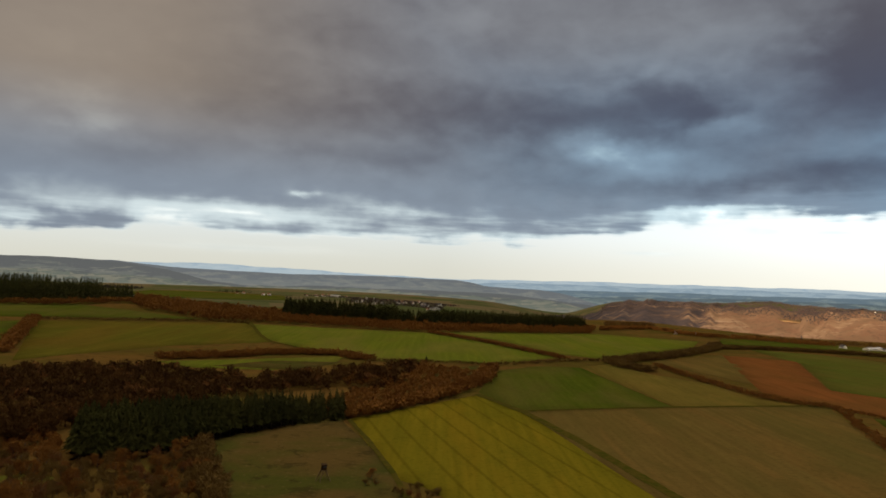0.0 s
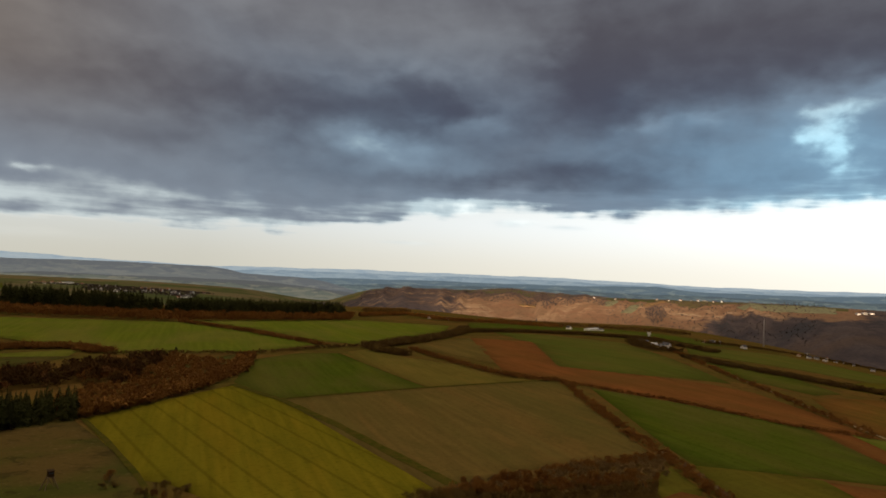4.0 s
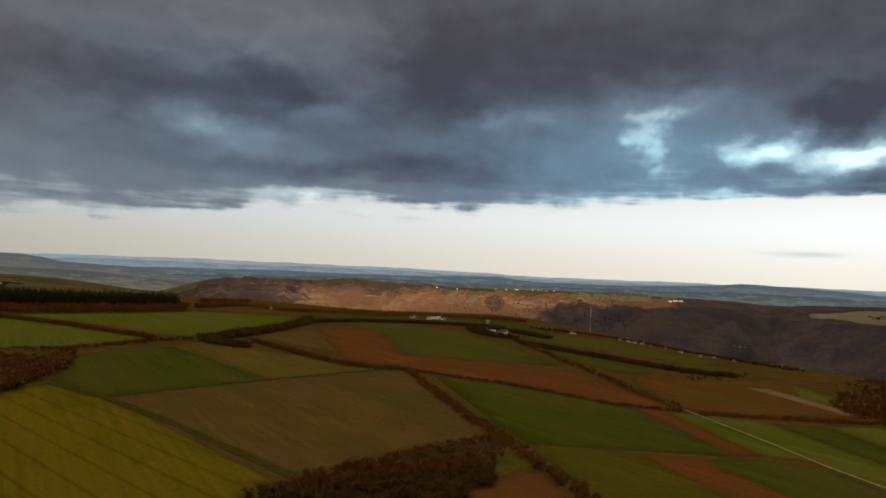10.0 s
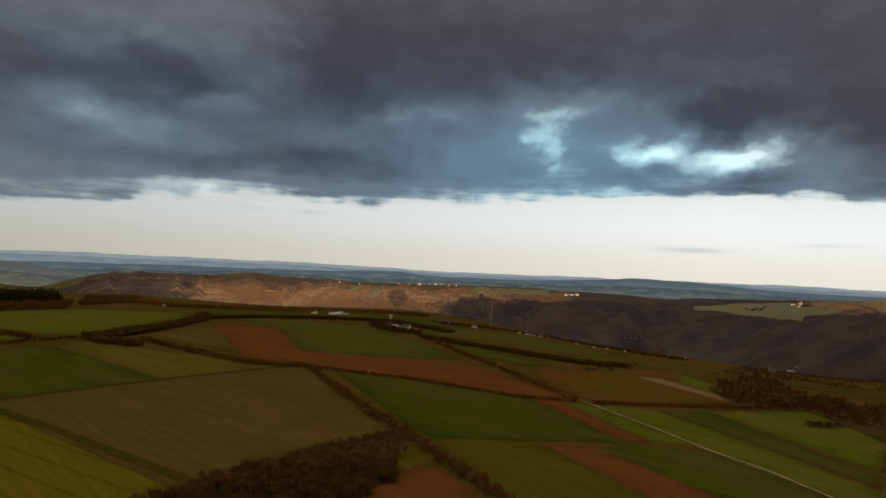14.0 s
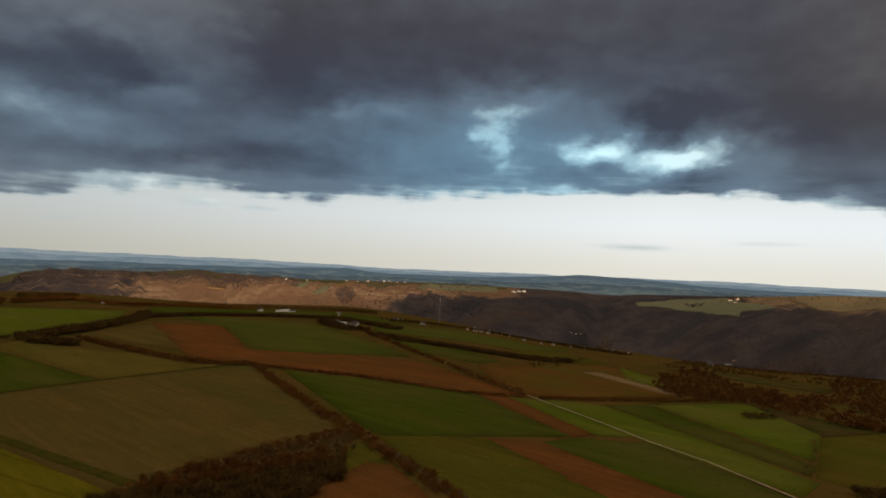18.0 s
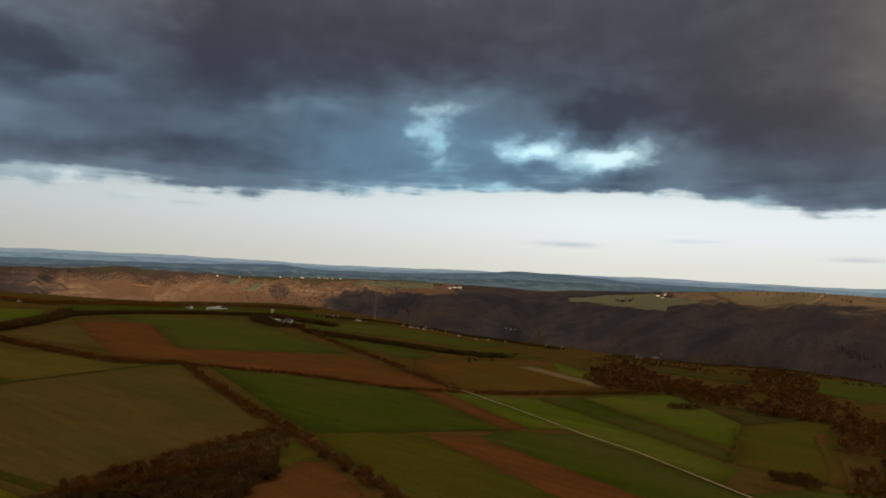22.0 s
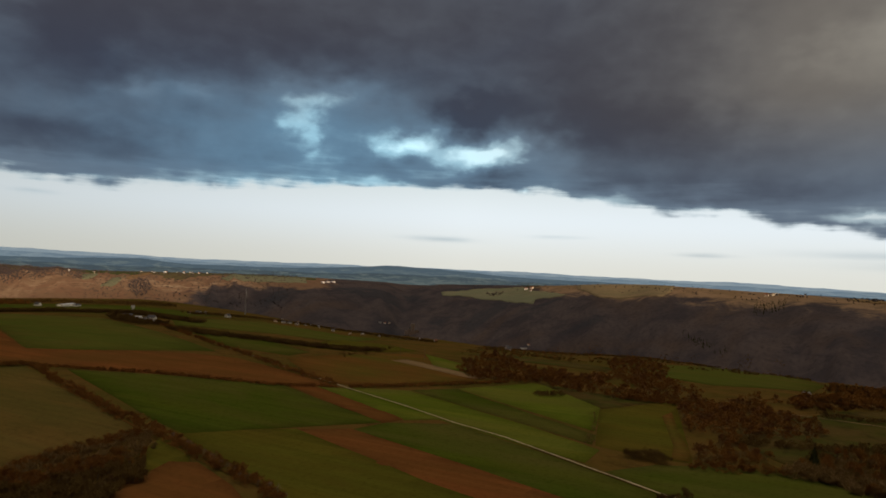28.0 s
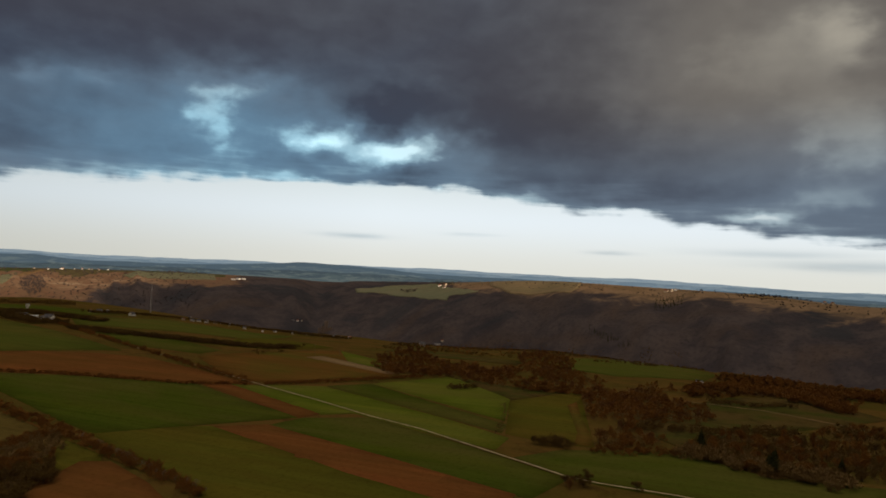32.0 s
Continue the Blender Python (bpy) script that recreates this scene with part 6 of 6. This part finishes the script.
def hunting_stand(x, y):
    """Raised wooden hide on splayed legs with a ladder."""
    base = new("hunting_stand")
    base.location = (x, y, float(height(x, y)) + 0.2)
    for sx, sy in product((-1, 1), (-1, 1)):
        v, f = tube([(sx * 1.75, sy * 1.75, -0.4), (sx * 0.55, sy * 0.55, 3.0)], [0.12, 0.10], 6)
        link_mesh("leg", v, f, TIMBER, base)
    for sy in (-1, 1):
        bm = bmesh.new()
        turn = Matrix.Rotation(0.62 * sy, 4, "Y")
        bmesh.ops.create_cube(bm, size=1.0, matrix=Matrix.Translation((0, sy * 1.0, 1.5)) @ turn @ Matrix.Diagonal((0.1, 0.1, 3.0, 1)))
        part("cross_brace", bm, TIMBER, base)
    part("floor", boxed(bmesh.new(), -0.78, 0.78, -0.78, 0.78, 2.95, 3.07), TIMBER, base)
    cabin = part("cabin", boxed(bmesh.new(), -0.68, 0.68, -0.68, 0.68, 3.07, 4.6), DARK_TIMBER, base)
    # dark panel on the closed cabin paints the shade inside a slot
    part("opening", boxed(bmesh.new(), -0.5, 0.5, -0.71, -0.67, 3.8, 4.25), DARKGLASS, cabin, "dark panel standing in for a shaded shooting slot")
    bm = boxed(bmesh.new(), -0.82, 0.82, -0.85, 0.85, 4.62, 4.72)
    bmesh.ops.rotate(bm, cent=(0, 0, 4.66), matrix=Matrix.Rotation(0.12, 3, "X"), verts=bm.verts[:])
    part("roof", bm, DARK_TIMBER, base)
    ladder = new("ladder")
    ladder.parent = base
    for s in (-0.25, 0.25):
        v, f = tube([(-2.6, s, -0.3), (-0.9, s, 3.2)], [0.06, 0.06], 5)
        link_mesh("rail", v, f, TIMBER, ladder)
    for k in range(9):
        u = (k + 0.6) / 9
        part("rung", boxed(bmesh.new(), -2.6 + 1.7 * u - 0.03, -2.6 + 1.7 * u + 0.03, -0.27, 0.27, -0.3 + 3.5 * u - 0.03, -0.3 + 3.5 * u + 0.03), TIMBER, ladder)
    base.rotation_euler = (0, 0, radians(25))
    return tagged(base, "weathered wooden hunting stand on splayed legs", "hunting stand")


hunting_stand(*[(-33, 211)][0])


def spire_church(x, y, size=1.0):
    base = house(9, 20, 7, 12, STONE, SLATE, "small grey church with a pointed slate spire", 4, "church")
    base["category"], base["group"] = "church", ""
    tower = part("tower", boxed(bmesh.new(), -2.6, 2.6, -14.8, -9.6, -0.5, 15), STONE, base)
    bm = bmesh.new()
    bmesh.ops.create_cone(bm, cap_ends=True, segments=8, radius1=3.6, radius2=0.05, depth=15, matrix=Matrix.Translation((0, -12.2, 22.4)))
    part("spire", bm, SLATE, tower)
    base.matrix_basis = pose(x, y, float(height(x, y)) - 0.3, 0, 0, 40) @ Matrix.Scale(size, 4)


spire_church(*[(667, 1293)][0], 0.42)


def castle(x, y, size=1.0):
    base = new("castle")
    base.matrix_basis = pose(x, y, float(height(x, y)) - 2, 0, 0, -30) @ Matrix.Scale(size, 4)
    keep = part("keep", boxed(bmesh.new(), -5, 5, -5, 5, 0, 34), STONE, base)
    for i, j in product(range(-2, 3), range(-2, 3)):
        if max(abs(i), abs(j)) == 2:
            part("merlon", boxed(bmesh.new(), i * 2.2 - 0.7, i * 2.2 + 0.7, j * 2.2 - 0.7, j * 2.2 + 0.7, 34, 35.6), STONE, keep)
    part("curtain_wall", boxed(bmesh.new(), -22, 20, -13, -11, -6, 12), STONE, base)
    part("curtain_wall", boxed(bmesh.new(), -22, -20, -11, 16, -6, 11), STONE, base)
    part("great_hall", gable_walls(11, 20, 12, 18), STONE, base).location = (13, 3, 0)
    for side in (-1, 1):
        part("roof_pitch", roof_slab(11, 20, 12, 18, side), SLATE, base).location = (13, 3, 0)
    bm = bmesh.new()
    bmesh.ops.create_cone(bm, cap_ends=True, segments=14, radius1=4, radius2=3.8, depth=24, matrix=Matrix.Translation((-19, -11, 8)))
    turret = part("round_tower", bm, STONE, base)
    bm = bmesh.new()
    bmesh.ops.create_cone(bm, cap_ends=True, segments=14, radius1=4.6, radius2=0.1, depth=7, matrix=Matrix.Translation((-19, -11, 23.6)))
    part("cone_roof", bm, SLATE, turret)
    return tagged(base, "brown stone castle with a square keep", "castle")


castle(1803, 1125, 0.85)


def water_tower(x, y):
    base = new("water_tower")
    base.matrix_basis = pose(x, y, float(height(x, y))) @ Matrix.Scale(0.62, 4)
    v, f = tube([(0, 0, -0.5), (0, 0, 9), (0, 0, 10.5)], [2.2, 2.0, 3.6], 12)
    link_mesh("shaft", v, f, WHITEWASH, base)
    bm = bmesh.new()
    bmesh.ops.create_cone(bm, cap_ends=True, segments=12, radius1=3.7, radius2=3.7, depth=4.5, matrix=Matrix.Translation((0, 0, 12.7)))
    part("tank", bm, WHITEWASH, base)
    bm = bmesh.new()
    bmesh.ops.create_cone(bm, cap_ends=True, segments=12, radius1=4.0, radius2=0.4, depth=1.5, matrix=Matrix.Translation((0, 0, 15.6)))
    part("cap", bm, SLATE, base)
    return tagged(base, "white water tower beside the farm", "water tower")


water_tower(*[(599, 815)][0])


def pole(x, y, tall=8.0):
    base = new("utility_pole")
    base.location = (x, y, float(height(x, y)))
    v, f = tube([(0, 0, -0.5), (0, 0, tall)], [0.16, 0.11], 6)
    link_mesh("post", v, f, TIMBER, base)
    part("crossarm", boxed(bmesh.new(), -0.9, 0.9, -0.07, 0.07, tall - 0.8, tall - 0.62), TIMBER, base)
    return tagged(base, "wooden utility pole beside a hedge", "pole", group="utility poles")


for x, y in [(483, 314), (494, 297)] + [(636, 720)]:
    pole(x, y, 9.0)

# fields and clearings on the far side of the valley
drape("field", [(2239, 1278), (2263, 1225), (2323, 1164), (2290, 1060), (2259, 966), (2171, 894), (2100, 790), (2052, 729), (2050, 773), (2061, 833), (2011, 820), (2046, 899), (2097, 976), (2116, 1048), (2170, 1144), (2173, 1233)], PLATEAU_GREEN, "pale green meadow on a spur of the far valley side", lift=0.8, cell=4.0)
drape("field", [(1791, 1948), (1906, 1917), (1990, 1880), (2060, 1780), (1990, 1720), (1957, 1684), (1836, 1749), (1803, 1812), (1759, 1877)], PLATEAU_GREEN, "sunlit green field on the far crest", lift=0.8, cell=4.0)
drape("field", [(2100, 708), (2260, 760), (2290, 640), (2220, 480), (2110, 420), (1990, 400), (1940, 420), (1975, 489), (1983, 603)], DRY_PASTURE, "sunlit pasture on the far crest", lift=0.8, cell=4.0)
drape("field", [(1900, -20), (1990, -60), (1990, -140), (1880, -130), (1868, -76)], SAND, "pale stubble on the far crest", lift=0.8, cell=4.0)
drape("field", [(-929, 2082), (-983, 2346), (-844, 2362), (-639, 2230), (-484, 2153), (-394, 1756), (-497, 1524), (-600, 1350), (-700, 1600)], WHEAT, "dark green winter wheat field beyond the spruces", lift=0.5, cell=12.0)
drape("field", [(-929, 2070), (-705, 1600), (-605, 1340), (-500, 1150), (-560, 1150), (-760, 1620)], PLATEAU_GREEN, "pale green field beyond the spruces", lift=0.5, cell=12.0)
# the pale tone of this strip stands for sunlight lying on it
drape("field", [(-1010, 2400), (-916, 2540), (-715, 2440), (-568, 2290), (-507, 2260), (-500, 2200), (-640, 2270), (-844, 2400)], STUBBLE, "pale field strip near the village, sunlight put into its colour", lift=0.5, cell=12.0)
